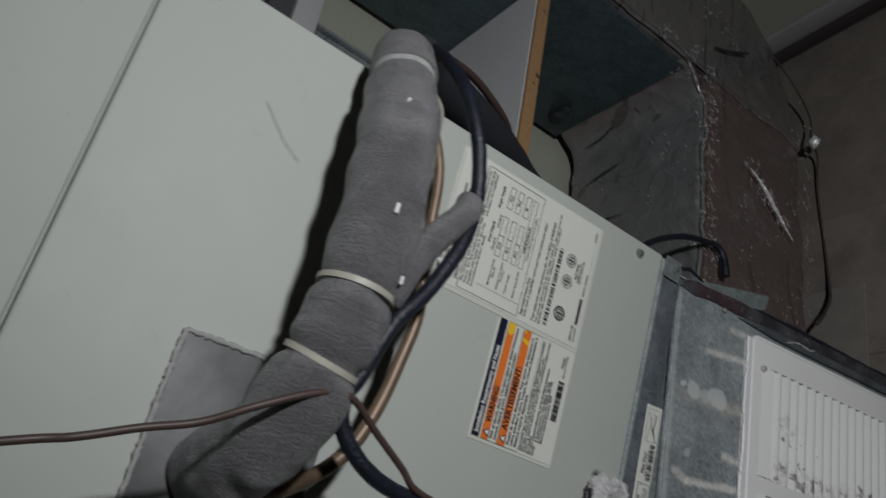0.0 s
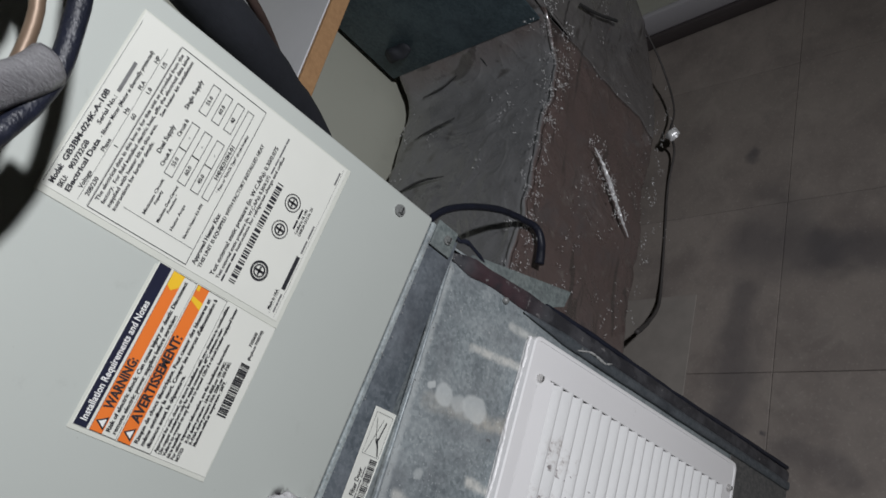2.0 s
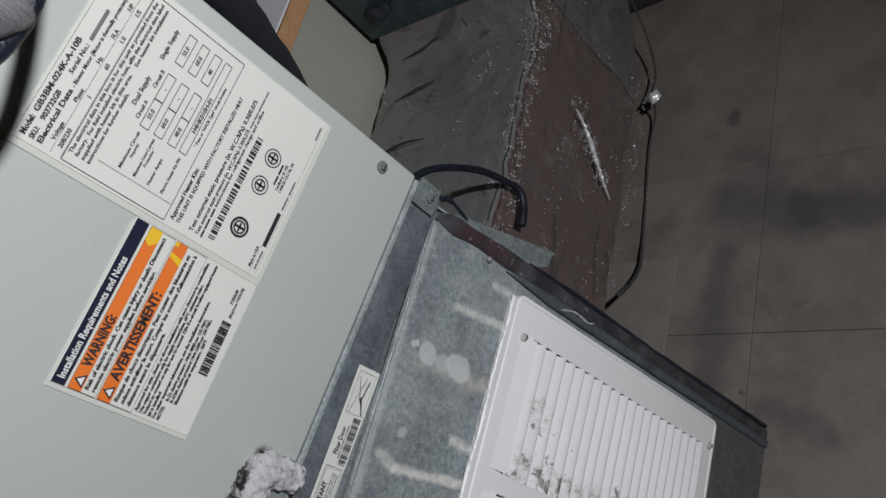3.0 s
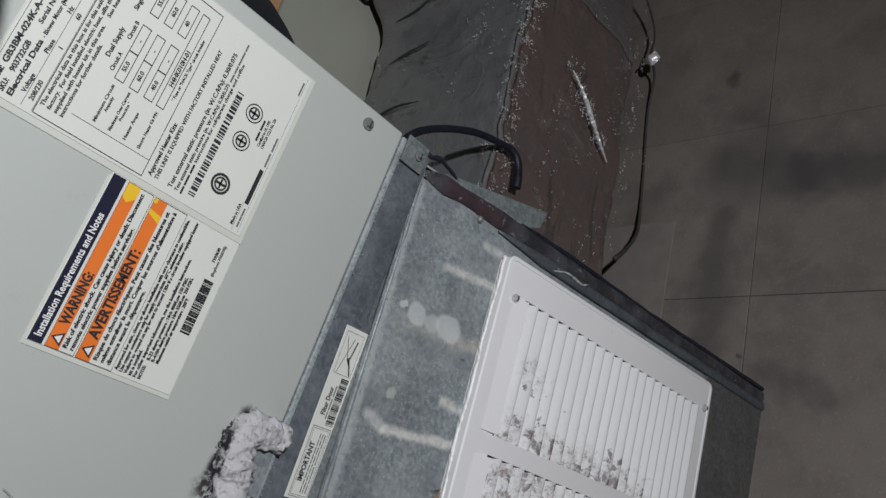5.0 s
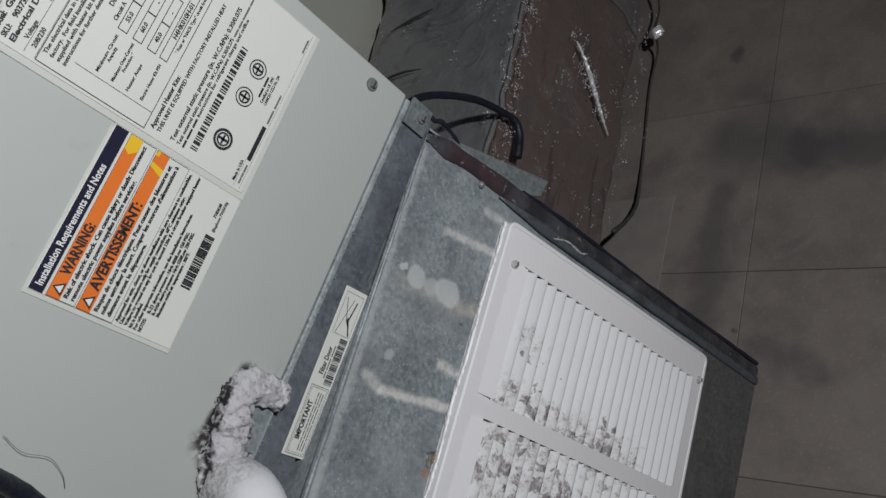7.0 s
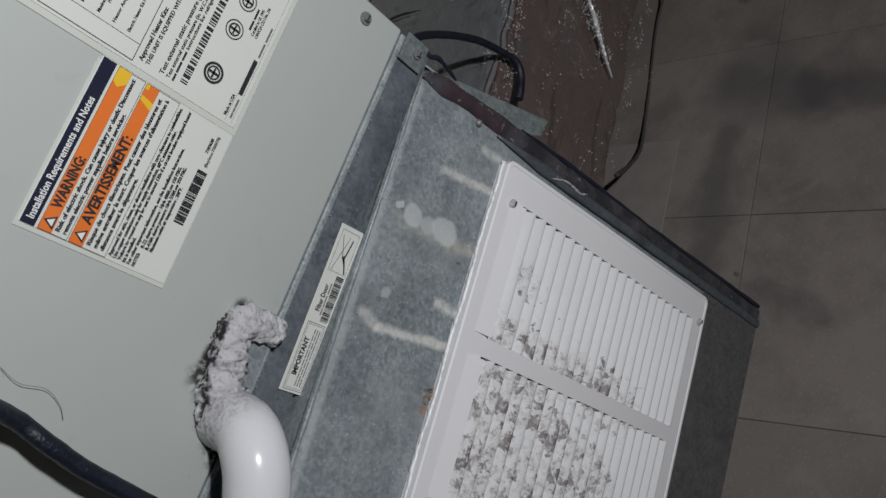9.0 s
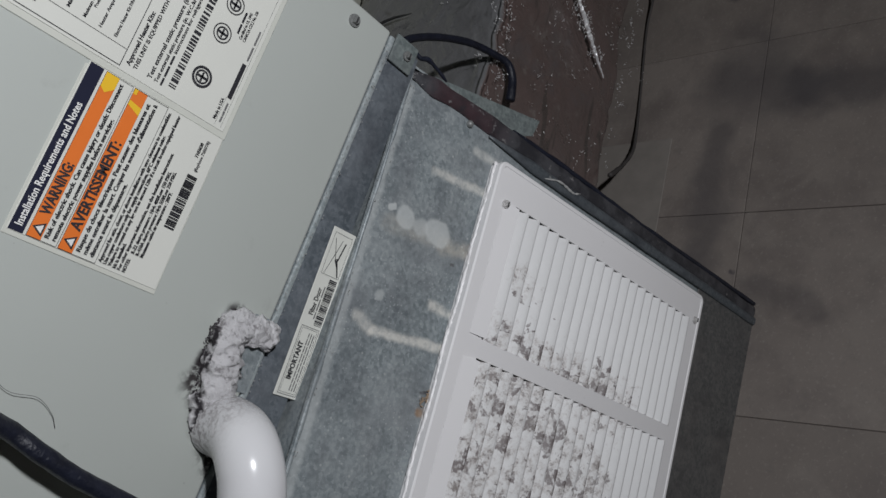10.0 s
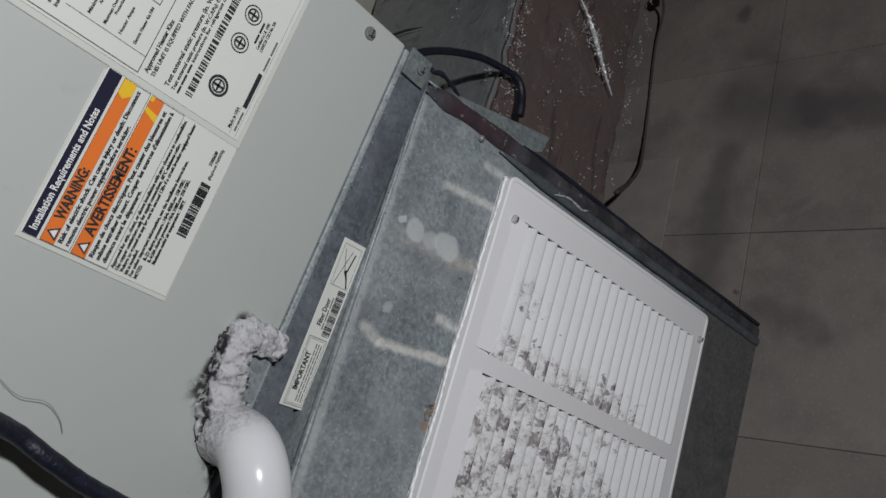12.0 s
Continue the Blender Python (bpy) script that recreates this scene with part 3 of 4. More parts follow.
# rating plate
RX, RZ, RW, RH = -0.1158, 0.7552, 0.1045, 0.1465
rating = part("rating_label", box((RX - 0.0035, -0.0006, RZ - RH - 0.003), (RX + RW, 0.0, RZ + 0.001), 0.0003, 1), PAPER_EDGE, unit, "large white rating sticker with black print")
part("label_face", box((RX, -0.0010, RZ - RH), (RX + RW - 0.001, -0.0006, RZ), 0.0002, 1), PAPER, rating)
s = Sheet((RX, RZ), -0.0013)
s.rect(INK, 0.0015, 0.0008, 0.098, 0.0010)
s.text(INK, "Model:", 0.0028, 0.0054, 0.0023, 0.0100, 0.01)
s.text(INK, "GB3BM-024K-A-10B", 0.0150, 0.0054, 0.0023, 0.042, 0.012)
s.text(INK, "SKU:", 0.0028, 0.0096, 0.0021, 0.0062, 0.01)
s.text(INK, "903732GB", 0.0130, 0.0096, 0.0021, 0.0165, 0.012)
s.text(INK, "Serial No.:", 0.0395, 0.0096, 0.0019, 0.0170)
s.words(GREY_INK, 0.0590, 0.0096, 0.021, 0.0019, 1, 1)
s.text(INK, "Electrical Data", 0.0030, 0.0136, 0.0022, 0.0300, 0.012)
s.text(INK, "- Blower Motor (Motor is thermally protected)", 0.0345, 0.0136, 0.0017, 0.053)
for q, u in (("Voltage", 0.0075), ("Phase", 0.0290), ("Hz", 0.0515), ("FLA", 0.0665), ("HP", 0.0835)):
    s.text(INK, q, u, 0.0178, 0.0019)
for q, u in (("208/230", 0.0060), ("1", 0.0345), ("60", 0.0510), ("1.0", 0.0672), ("1/5", 0.0835)):
    s.text(INK, q, u, 0.0222, 0.0019)
s.rect(INK, 0.002, 0.0184, 0.094, 0.0186)
s.rect(INK, 0.002, 0.0236, 0.099, 0.0238)
for i, (q, w) in enumerate((("The electrical data in this box is for this unit as provided from the", 0.090), ("factory.  For field installed electric heat, affix the electrical data label", 0.091),
                            ("supplied with heater kit in this area.     See heater kit installation", 0.090), ("instructions for further details.", 0.041))):
    s.text(INK, q, 0.0065, 0.0272 + 0.00315 * i, 0.00165, w)
s.border(INK, 0.0015, 0.0240, 0.1000, 0.0824)
s.rect(INK, 0.0105, 0.0392, 0.0107, 0.0822)
s.text(INK, "Dual Supply", 0.0445, 0.0418, 0.0021, 0.017)
s.text(INK, "Single Supply", 0.0730, 0.0428, 0.0020, 0.0185)
s.text(INK, "Circuit A", 0.0395, 0.0464, 0.0018, 0.0105)
s.text(INK, "Circuit B", 0.0580, 0.0464, 0.0018, 0.0105)
for i, (name, a, c) in enumerate((("Minimum Circuit", "55.0", "55.0"), ("Maximum Over-Current", "60.0", "60.0"), ("Heater Amps", "40.0", "40"))):
    v = 0.0482 + 0.0083 * i
    s.text(INK, name, 0.0130, v + 0.0022, 0.0014, min(0.022, 0.0014 * len(name)))
    if i < 2:
        s.text(INK, ("Ampacity", "Protection *")[i], 0.0200, v + 0.0046, 0.0013)
    s.border(INK, 0.0370, v, 0.0535, v + 0.0052), s.border(INK, 0.0533, v, 0.0690, v + 0.0052), s.border(INK, 0.0760, v, 0.0940, v + 0.0052)
    s.text(INK, a, 0.0425, v + 0.0035, 0.0019), s.text(INK, "-", 0.0600, v + 0.0037, 0.0020), s.text(INK, c, 0.0820, v + 0.0035, 0.0019)
s.text(INK, "Electric Heater Kit P/N", 0.0130, 0.0752, 0.0014, 0.021)
s.border(INK, 0.0370, 0.0722, 0.0940, 0.0768)
s.text(INK, "H4HK010H-01", 0.0500, 0.0757, 0.0021, 0.0215)
s.text(INK, "* Fuse or \"HACR Type\" circuit breaker", 0.0440, 0.0797, 0.0014, 0.038)
s.text(INK, "Approved Heater Kits:", 0.0040, 0.0868, 0.0020, 0.0310, 0.006)
s.text(INK, "THIS UNIT IS EQUIPPED WITH FACTORY INSTALLED HEAT", 0.0040, 0.0906, 0.0018, 0.079)
s.text(INK, "Test external static pressure (in. W.C./kPa): 0.30/0.075", 0.0040, 0.0990, 0.0021, 0.083)
s.text(INK, "Test external static pressure (in. W.C./kPa): 0.30/0.275", 0.0040, 0.1026, 0.0017, 0.066)
s.words(GREY_INK, 0.0715, 0.1026, 0.025, 0.0011, 2, 6)
s.words(INK, 0.0040, 0.1053, 0.018, 0.0012, 3, 3)
s.text(INK, "instructions for refrigerant charge and orifice", 0.0225, 0.1053, 0.0016, 0.062)
s.bars(INK, 0.0060, 0.1125, 0.064, 0.0042, 4)
for u, r in ((0.0200, 0.0059), (0.0470, 0.0055), (0.0648, 0.0055)):
    k = 0.76 if u < 0.03 else 0.88
    s.ring(INK, u, 0.1226, r * k, r)
    s.ring(INK, u, 0.1226, r * 0.5, r * 0.66)
    s.rect(INK, u - r * 0.12, 0.1226 - r * 0.5, u + r * 0.12, 0.1226 + r * 0.5)
    s.rect(INK, u - r * 0.45, 0.1226 - r * 0.10, u + r * 0.45, 0.1226 + r * 0.10)
for i, (q, w) in enumerate((("Certified to UL 1995", 0.0165), ("CAN/CSA C22.2 No. 236", 0.0195))):
    s.text(INK, q, 0.0500, 0.1338 + 0.0026 * i, 0.0015, w)
s.words(INK, 0.0520, 0.1310, 0.014, 0.0013, 5, 2)
s.text(INK, "Made in USA", 0.0040, 0.1392, 0.0016, 0.0125)
s.rect(INK, 0.0180, 0.1402, 0.0395, 0.1429)
s.words(GREY_INK, 0.0420, 0.1427, 0.020, 0.0012, 6, 2)
s.words(GREY_INK, 0.0040, 0.1427, 0.012, 0.0012, 7, 3)
s.words(GREY_INK, 0.0900, 0.1430, 0.010, 0.0012, 8, 1)
s.rect(INK, 0.0015, 0.1438, 0.102, 0.14395)
s.rect(INK, 0.0015, 0.1398, 0.018, 0.13995)
s.finish(rating)

# warning sticker
WX, WZ, WW, WH = -0.2079, 0.6858, 0.0885, 0.0793
part("label_backing", box((WX - 0.0024, -0.0005, WZ - WH - 0.0006), (WX + WW - 0.002, 0.0, WZ + 0.0014), 0.0002, 1), PAPER_EDGE, unit, "pale margin of an older sticker")
warn = part("warning_label", box((WX, -0.0009, WZ - WH), (WX + WW, 0.0, WZ), 0.0003, 1), PAPER, unit, "white warning sticker with orange and navy bands")
s = Sheet((WX, WZ), -0.0012)
s.rect(NAVY, 0.0004, 0.0004, 0.0881, 0.0074)
s.text(WHITE_INK, "Installation Requirements and Notes", 0.0035, 0.0055, 0.0031, 0.0640, -0.004)
s.rect(ORANGE, 0.0006, 0.0090, 0.0879, 0.0158)
s.rect(ORANGE, 0.0006, 0.0246, 0.0879, 0.0318)
s.quad(YELLOW, [(0.0800, 0.0090), (0.0780, 0.0120), (0.0815, 0.0158), (0.0879, 0.0158), (0.0879, 0.0090)])
s.quad(YELLOW, [(0.0790, 0.0246), (0.0760, 0.0318), (0.0800, 0.0318), (0.0815, 0.0246)])
s.rect(YELLOW, 0.0850, 0.0246, 0.0879, 0.0265)
for v in (0.0090, 0.0246):
    s.quad(INK, [(0.0022, v + 0.0062), (0.0092, v + 0.0062), (0.0057, v + 0.0006)])
    s.quad(WHITE_INK, [(0.0036, v + 0.0054), (0.0078, v + 0.0054), (0.0057, v + 0.0020)])
s.text(INK, "WARNING:", 0.0125, 0.0146, 0.0042, 0.0272, 0.012)
s.text(INK, "AVERTISSEMENT:", 0.0115, 0.0304, 0.0044, 0.0480, 0.012)
s.border(INK, 0.0005, 0.0087, 0.0880, 0.0236, 0.0002)
s.border(INK, 0.0005, 0.0243, 0.0880, 0.0440, 0.0002)
for q, u, v, w in (("Risk of electric shock. Can cause injury or death: Disconnect", 0.0028, 0.0188, 0.0830), ("remote electric power supplies before servicing.", 0.0028, 0.0222, 0.0655),
                   ("Risque de chocs électriques. Peut causer des blessures et", 0.0028, 0.0350, 0.0815), ("même entraîner la mort. Couper les sources d'alimentation à", 0.0028, 0.0385, 0.0830),
                   ("distance avant le dépannage.", 0.0028, 0.0420, 0.0400)):
    s.text(INK, q, u, v, 0.0019, w, 0.004)
for q, u, v, w in (("Approved for attic, closet, or alcove installation with zero clearance to combustibles.", 0.0022, 0.0467, 0.0840), ("Use copper conductors only for supply connections, 60°C minimum rating.", 0.0022, 0.0493, 0.0720),
                   ("Voltage to ground on any leg not to exceed 120v if a circuit breaker-equipped heater", 0.0022, 0.0519, 0.0850), ("kit is installed.", 0.0022, 0.0545, 0.0135),
                   ("For other important information, see the Installation Instructions.", 0.0022, 0.0571, 0.0660), ("NOTES:", 0.0022, 0.0599, 0.0072),
                   ("R-22 design pressure : High 400/Low 150 PSIG.", 0.0125, 0.0602, 0.0465), ("R-410A design pressure: High 550/Low 250 PSIG.", 0.0125, 0.0628, 0.0475),
                   ("Maximum outlet air temperature : 200°F.", 0.0125, 0.0654, 0.0370)):
    s.text(INK, q, u, v, 0.0016, w, 0.004)
s.bars(INK, 0.0320, 0.0745, 0.0310, 0.0060, 9)
s.text(INK, "7103630", 0.0725, 0.0698, 0.0016, 0.0085)
s.text(GREY_INK, "(Replaces 7100770)", 0.0655, 0.0724, 0.0015, 0.0180)
s.finish(warn, ("navy_ink", "orange_ink", "yellow_ink", "black_ink", "white_ink"))


# ---- return box with filter door ----
dn = Vector((0.0291, -0.0888, -1)).normalized()
rt = Vector((1, 0.0882, 0))
rt = (rt - dn * rt.dot(dn)).normalized()
PL = Matrix.Translation((0, -0.0003, 0.5252)) @ Matrix((rt, (-dn).cross(rt), -dn)).transposed().to_4x4()      # local: x right, y in, z up from the box's top edge
F0 = 0.010                                                                                                  # the front sheet, behind the grille's face
stand = thing("return_box", "galvanised sheet-metal return box under the air handler", "return plenum", PL)
GX0, GX1, GZ0, GZ1 = -0.4145, -0.0321, -0.4103, -0.1181
B = -0.545
bm = bmesh.new()
loops = []
for y in (F0, F0 + 0.0015):
    for x0, x1, z0, z1 in ((-0.446, -0.014, B, -0.024), (GX0 + 0.02, GX1 - 0.02, GZ0 + 0.02, GZ1 - 0.02)):
        loops.append([bm.verts.new((x, y, z)) for x, z in ((x0, z0), (x1, z0), (x1, z1), (x0, z1))])
for a, b in ((0, 1), (2, 3), (0, 2), (1, 3)):
    for k in range(4):
        bm.faces.new((loops[a][k - 1], loops[a][k], loops[b][k], loops[b][k - 1]))
part("front_sheet", bm, GALV, stand, "dull galvanised sheet with chalky drip streaks", None)
part("side_sheet", box((-0.0040, F0 + 0.002, B), (-0.0025, 0.275, -0.002)), GALV_PLAIN, stand)
part("side_sheet", box((-0.446, F0 + 0.002, B), (-0.4445, 0.275, -0.002)), GALV_PLAIN, stand)
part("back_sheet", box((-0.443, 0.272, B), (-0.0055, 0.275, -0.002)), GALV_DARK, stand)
# the filter is an added near-black slab that keeps the louvre gaps dark
part("filter", box((-0.442, 0.06, B + 0.02), (-0.006, 0.085, -0.03), 0.002), DARK, stand, "dark dirty air filter behind the grille")
hem = tube([(-0.0105, F0 - 0.001, -0.022), (-0.0085, F0 - 0.001, -0.06), (-0.0075, F0, -0.10), (-0.0075, F0, -0.2), (-0.0080, F0, -0.32), (-0.0075, F0, -0.42), (-0.0075, F0, -0.525)],
           lambda s: (0.0068 + 0.001 * math.sin(23 * s) * (1 - s)) * min(1.0, 0.25 + 7 * s), 12, 10, 0.12, 70.0)
for v in hem.verts:
    v.co.y = F0 + (v.co.y - F0) * 0.45
part("edge_hem", hem, HEM, stand, "rust-brown folded sheet edge")
for z, r in ((-0.085, 0.0028), (-0.175, 0.0035)):
    bm = bmesh.new()
    bmesh.ops.create_icosphere(bm, subdivisions=2, radius=r, matrix=Matrix.Translation((-0.017, F0 - 0.001, z)))
    part("solder_blob", bm, STEEL, stand, smooth=180)
# overlay sheet whose dark tone stands in for light fading below the grille
part("falloff_sheet", box((-0.446, F0 - 0.0016, B), (-0.012, F0 - 0.0004, GZ0 - 0.0035), 0.0005, 1), GALV_FALLOFF, stand, "grimy dark sheet under the grille")
part("bottom_fold", tube([(-0.446, F0 - 0.003, B + 0.004), (-0.3, F0 - 0.003, B + 0.0035), (-0.15, F0 - 0.003, B + 0.004), (-0.004, F0 - 0.003, B + 0.005), (0.004, F0 - 0.002, B + 0.006)], 0.0026, 14, 8, 0.3, 90), HEM, stand, "dark folded bottom edge", 180)
rail = tube([(-0.0165, F0 - 0.003, -0.105), (-0.0175, F0 - 0.003, -0.2), (-0.0172, F0 - 0.003, -0.32), (-0.0168, F0 - 0.003, -0.43), (-0.0165, F0 - 0.003, B + 0.006)], lambda q: 0.0046 * min(1.0, 0.2 + 6 * q), 12, 10, 0.1, 60)
for v in rail.verts:
    v.co.y = F0 - 0.002 + (v.co.y - F0 + 0.003) * 0.5
part("side_rail", rail, GALV_RAIL, stand, "blue-grey rolled sheet edge beside the grille", 180)
# black tube laid along the outer edge in place of the shadow there
part("outer_edge", tube([(0.000, F0 + 0.002, -0.13), (0.0015, F0 + 0.002, -0.2), (0.0005, F0 + 0.002, -0.3), (0.002, F0 + 0.002, -0.42), (0.003, F0 + 0.001, B + 0.004)], 0.0024, 14, 8, 0.35, 50), RUBBER, stand, "black sealing tape along the outer edge", 180)
# black strip drawn in for the dark gap between tab and hem
part("corner_gap", tube([(-0.003, F0 - 0.006, -0.012), (0.0010, F0 - 0.006, -0.017), (-0.0005, F0 - 0.006, -0.024), (0.0020, F0 - 0.006, -0.030), (0.0012, F0 - 0.005, -0.040), (-0.0020, F0 - 0.004, -0.052)], lambda q: 0.0008 + 0.0009 * math.sin(3.1 * q), 10, 8, 0.5, 160), RUBBER, stand, "torn strip of black tape at the corner", 180)
part("paint_crumb", tube([(-0.020, F0 - 0.004, -0.170), (-0.0155, F0 - 0.005, -0.186), (-0.0165, F0 - 0.004, -0.204), (-0.013, F0 - 0.004, -0.214)], lambda q: 0.0011 * math.sin(math.pi * (0.08 + 0.84 * q)), 14, 8, 0.9, 300), LINT, stand, "pale crumb of old sealant", 180)
# corner of the folded side flange
tab = bmesh.new()
prof = [(-0.006, -0.046), (0.011, -0.060), (0.0345, -0.172), (0.019, -0.168), (0.010, -0.150), (0.004, -0.128), (-0.003, -0.118)]
front = [tab.verts.new((x, 0.030, z)) for x, z in prof]
back = [tab.verts.new((x, 0.0312, z)) for x, z in prof]
tab.faces.new(front), tab.faces.new(back[::-1])
for i in range(len(prof)):
    tab.faces.new((front[i], front[i - 1], back[i - 1], back[i]))
part("side_flange", tab, GALV_TAB, stand, "bent grey flange at the box's side")

part("top_ledge", box((-0.446, F0 + 0.001, -0.0275), (-0.014, 0.045, -0.0262)), GALV_PLAIN, stand)
part("top_fold", tube([(-0.446, F0 - 0.0005, -0.0255), (-0.3, F0 - 0.0005, -0.0255), (-0.15, F0 - 0.0005, -0.0255), (-0.014, F0 - 0.0005, -0.0250), (-0.004, F0 - 0.001, -0.0200)], 0.0013, 16, 10, 0.6, 150), GALV_PLAIN, stand)
grit = bmesh.new()
for i in range(240):
    c = Vector((-0.01 - 0.42 * random.random() ** 1.4, F0 - 0.0018 + random.gauss(0, 0.0006), -0.0262 + random.gauss(0, 0.0026)))
    bmesh.ops.create_icosphere(grit, subdivisions=1, radius=random.uniform(0.00015, 0.0004), matrix=Matrix.Translation(c))
tagged(part("fold_grit", grit, LINT, stand, "pale grit along the folded top edge", 180), kind="stuff")
door = thing("filter_door", "narrow galvanised filter door strip with a white sticker", "filter door")
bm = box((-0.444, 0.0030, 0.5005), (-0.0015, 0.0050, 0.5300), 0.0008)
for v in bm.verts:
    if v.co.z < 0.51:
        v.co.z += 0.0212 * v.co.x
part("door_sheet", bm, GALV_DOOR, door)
part("upper_lip", box((-0.444, 0.0005, 0.5258), (-0.0015, 0.0028, 0.5302), 0.0011), GALV_PALE, door)
part("corner_tab", box((-0.0165, 0.0002, 0.5050), (0.0030, 0.0022, 0.5255), 0.0009), GALV_TAB, door)
screw(door, -0.0065, 0.0, 0.513, 0.0034)
lint = bmesh.new()
for i in range(520):
    c = Vector((-0.01 - 0.42 * random.random(), random.uniform(-0.0005, 0.001), 0.5285 + random.gauss(0, 0.0017)))
    bmesh.ops.create_icosphere(lint, subdivisions=1, radius=random.uniform(0.00015, 0.00045), matrix=Matrix.Translation(c))
tagged(part("lint_edge", lint, LINT, door, "pale grit along the seam", 180), kind="stuff")
LX, LZ, LW, LH = 0.0, 0.0, 0.1085, 0.0192
lab = part("door_label", box((LX, -0.0008, LZ - LH), (LX + LW, 0.0, LZ), 0.0002, 1), PAPER, door, "small white sticker with black print and a bar code")
lab.matrix_basis = pose(-0.2372, 0.0022, 0.5088, 0, -2.5, 0)
s = Sheet((LX, LZ), -0.0011)
s.border(INK, 0.0015, 0.0020, 0.0445, 0.0165, 0.0003)
s.border(INK, 0.0027, 0.0032, 0.0433, 0.0153, 0.0002)
s.text(INK, "IMPORTANT", 0.0110, 0.0078, 0.0030, 0.0240, 0.012)
for i in range(3):
    s.words(GREY_INK, 0.0045, 0.0102 + 0.0019 * i, 0.0370, 0.0008, 20 + i, 9)
s.text(INK, "Filter Door", 0.0520, 0.0072, 0.0030, 0.0175)
s.words(GREY_INK, 0.0500, 0.0092, 0.022, 0.0009, 25, 3)
s.bars(INK, 0.0465, 0.0165, 0.0300, 0.0062, 26)
for a, b in (((0.079, 0.004), (0.102, 0.010)), ((0.079, 0.015), (0.090, 0.010)), ((0.088, 0.0095), (0.102, 0.004)), ((0.089, 0.011), (0.101, 0.013)), ((0.084, 0.013), (0.089, 0.009))):
    d = Vector((b[0] - a[0], b[1] - a[1])).normalized()
    w = 0.0002 if a[1] < 0.0105 else 0.0005
    s.quad(INK, [(a[0] - d.y * w, a[1] + d.x * w), (b[0] - d.y * w, b[1] + d.x * w), (b[0] + d.y * w, b[1] - d.x * w), (a[0] + d.y * w, a[1] - d.x * w)])
s.border(INK, 0.0782, 0.0020, 0.1055, 0.0165, 0.0002)
s.finish(lab)

# ---- return air grille ----
GRILLE_SCREW = plain("painted_screw", (0.58, 0.57, 0.56), 0.4, 0.3, vary=0.3, scale=300)
grille = thing("return_grille", "white louvred return-air grille speckled with black mould", "grille", PL)
T = 0.0016
SECT = [(-0.1583, -0.0567), (-0.2735, -0.1719), (-0.3887, -0.2871)]
VZ1, VZ0, PITCH = -0.1420, -0.3925, 0.01246
bm = bmesh.new()
add_box(bm, (GX0, 0, VZ1), (GX1, T, GZ1))
add_box(bm, (GX0, 0, GZ0), (GX1, T, VZ0))
for a, b in ((SECT[0][1], GX1), (SECT[1][1], SECT[0][0]), (SECT[2][1], SECT[1][0]), (GX0, SECT[2][0])):
    add_box(bm, (a, 0, VZ0), (b, T, VZ1))
bmesh.ops.remove_doubles(bm, verts=bm.verts, dist=1e-5)
corners = [e for e in bm.edges if abs(e.verts[0].co.y - e.verts[1].co.y) > T * 0.9 and all(min(abs(v.co.x - GX0), abs(v.co.x - GX1)) < 1e-5 and min(abs(v.co.z - GZ0), abs(v.co.z - GZ1)) < 1e-5 for v in e.verts)]
bmesh.ops.bevel(bm, geom=corners, offset=0.0050, segments=5, profile=0.5, affect="EDGES")
face = part("face_frame", bm, ENAMEL, grille, "", None)
bm = bmesh.new()
rings = []
for grow, y in ((0.0022, F0 - 0.0004), (0.0022, 0.0006), (0.0012, -0.0006), (-0.0012, -0.0006), (-0.0020, 0.0002), (-0.0020, F0 - 0.0004)):
    ring, rad = [], 0.0050 + grow
    for cx, cz, a0 in ((GX1 - 0.005, GZ1 - 0.005, 0), (GX0 + 0.005, GZ1 - 0.005, 90), (GX0 + 0.005, GZ0 + 0.005, 180), (GX1 - 0.005, GZ0 + 0.005, 270)):
        for k in range(7):
            q = radians(a0 + 15 * k)
            ring.append(bm.verts.new((cx + rad * math.cos(q), y, cz + rad * math.sin(q))))
    rings.append(ring)
for p, q in zip(rings, rings[1:]):
    for k in range(len(p)):
        bm.faces.new((p[k - 1], p[k], q[k], q[k - 1]))
part("rim", bm, ENAMEL, grille)
part("caulk_bead", tube([(GX1 - 0.38 * i / 24, F0 - 0.0035 + 0.0008 * math.sin(5 * i), GZ1 + 0.0018 + 0.0004 * math.sin(2.3 * i)) for i in range(25)], 0.0014, 8, 8, 0.8, 330), ENAMEL, grille, "ragged white sealant along the grille's edge", 180)
for a, b in SECT:
    bm = bmesh.new()
    vs = [bm.verts.new(q) for q in ((a + 0.001, -0.0004, VZ1 + 0.0135), (b - 0.002, -0.0004, VZ1 + 0.0135), (b - 0.002, -0.0030, VZ1 - 0.0010), (a + 0.001, -0.0030, VZ1 - 0.0010), (a + 0.001, 0.0006, VZ1 - 0.0005), (b - 0.002, 0.0006, VZ1 - 0.0005))]
    for f in ((0, 1, 2, 3), (3, 2, 5, 4), (4, 5, 1, 0), (0, 3, 4), (1, 5, 2)):
        bm.faces.new([vs[k] for k in f])
    part("bevel_strip", bm, ENAMEL, grille, "", None)
blade = bmesh.new()
w = SECT[0][1] - SECT[0][0]
sec = [(0.0105, 0.0016), (0.0105, 0.0006), (0.0012, -0.0098), (-0.0012, -0.0112), (-0.0012, -0.0098), (0.0008, -0.0086), (0.0098, 0.0016)]
nx = 24
cols = []
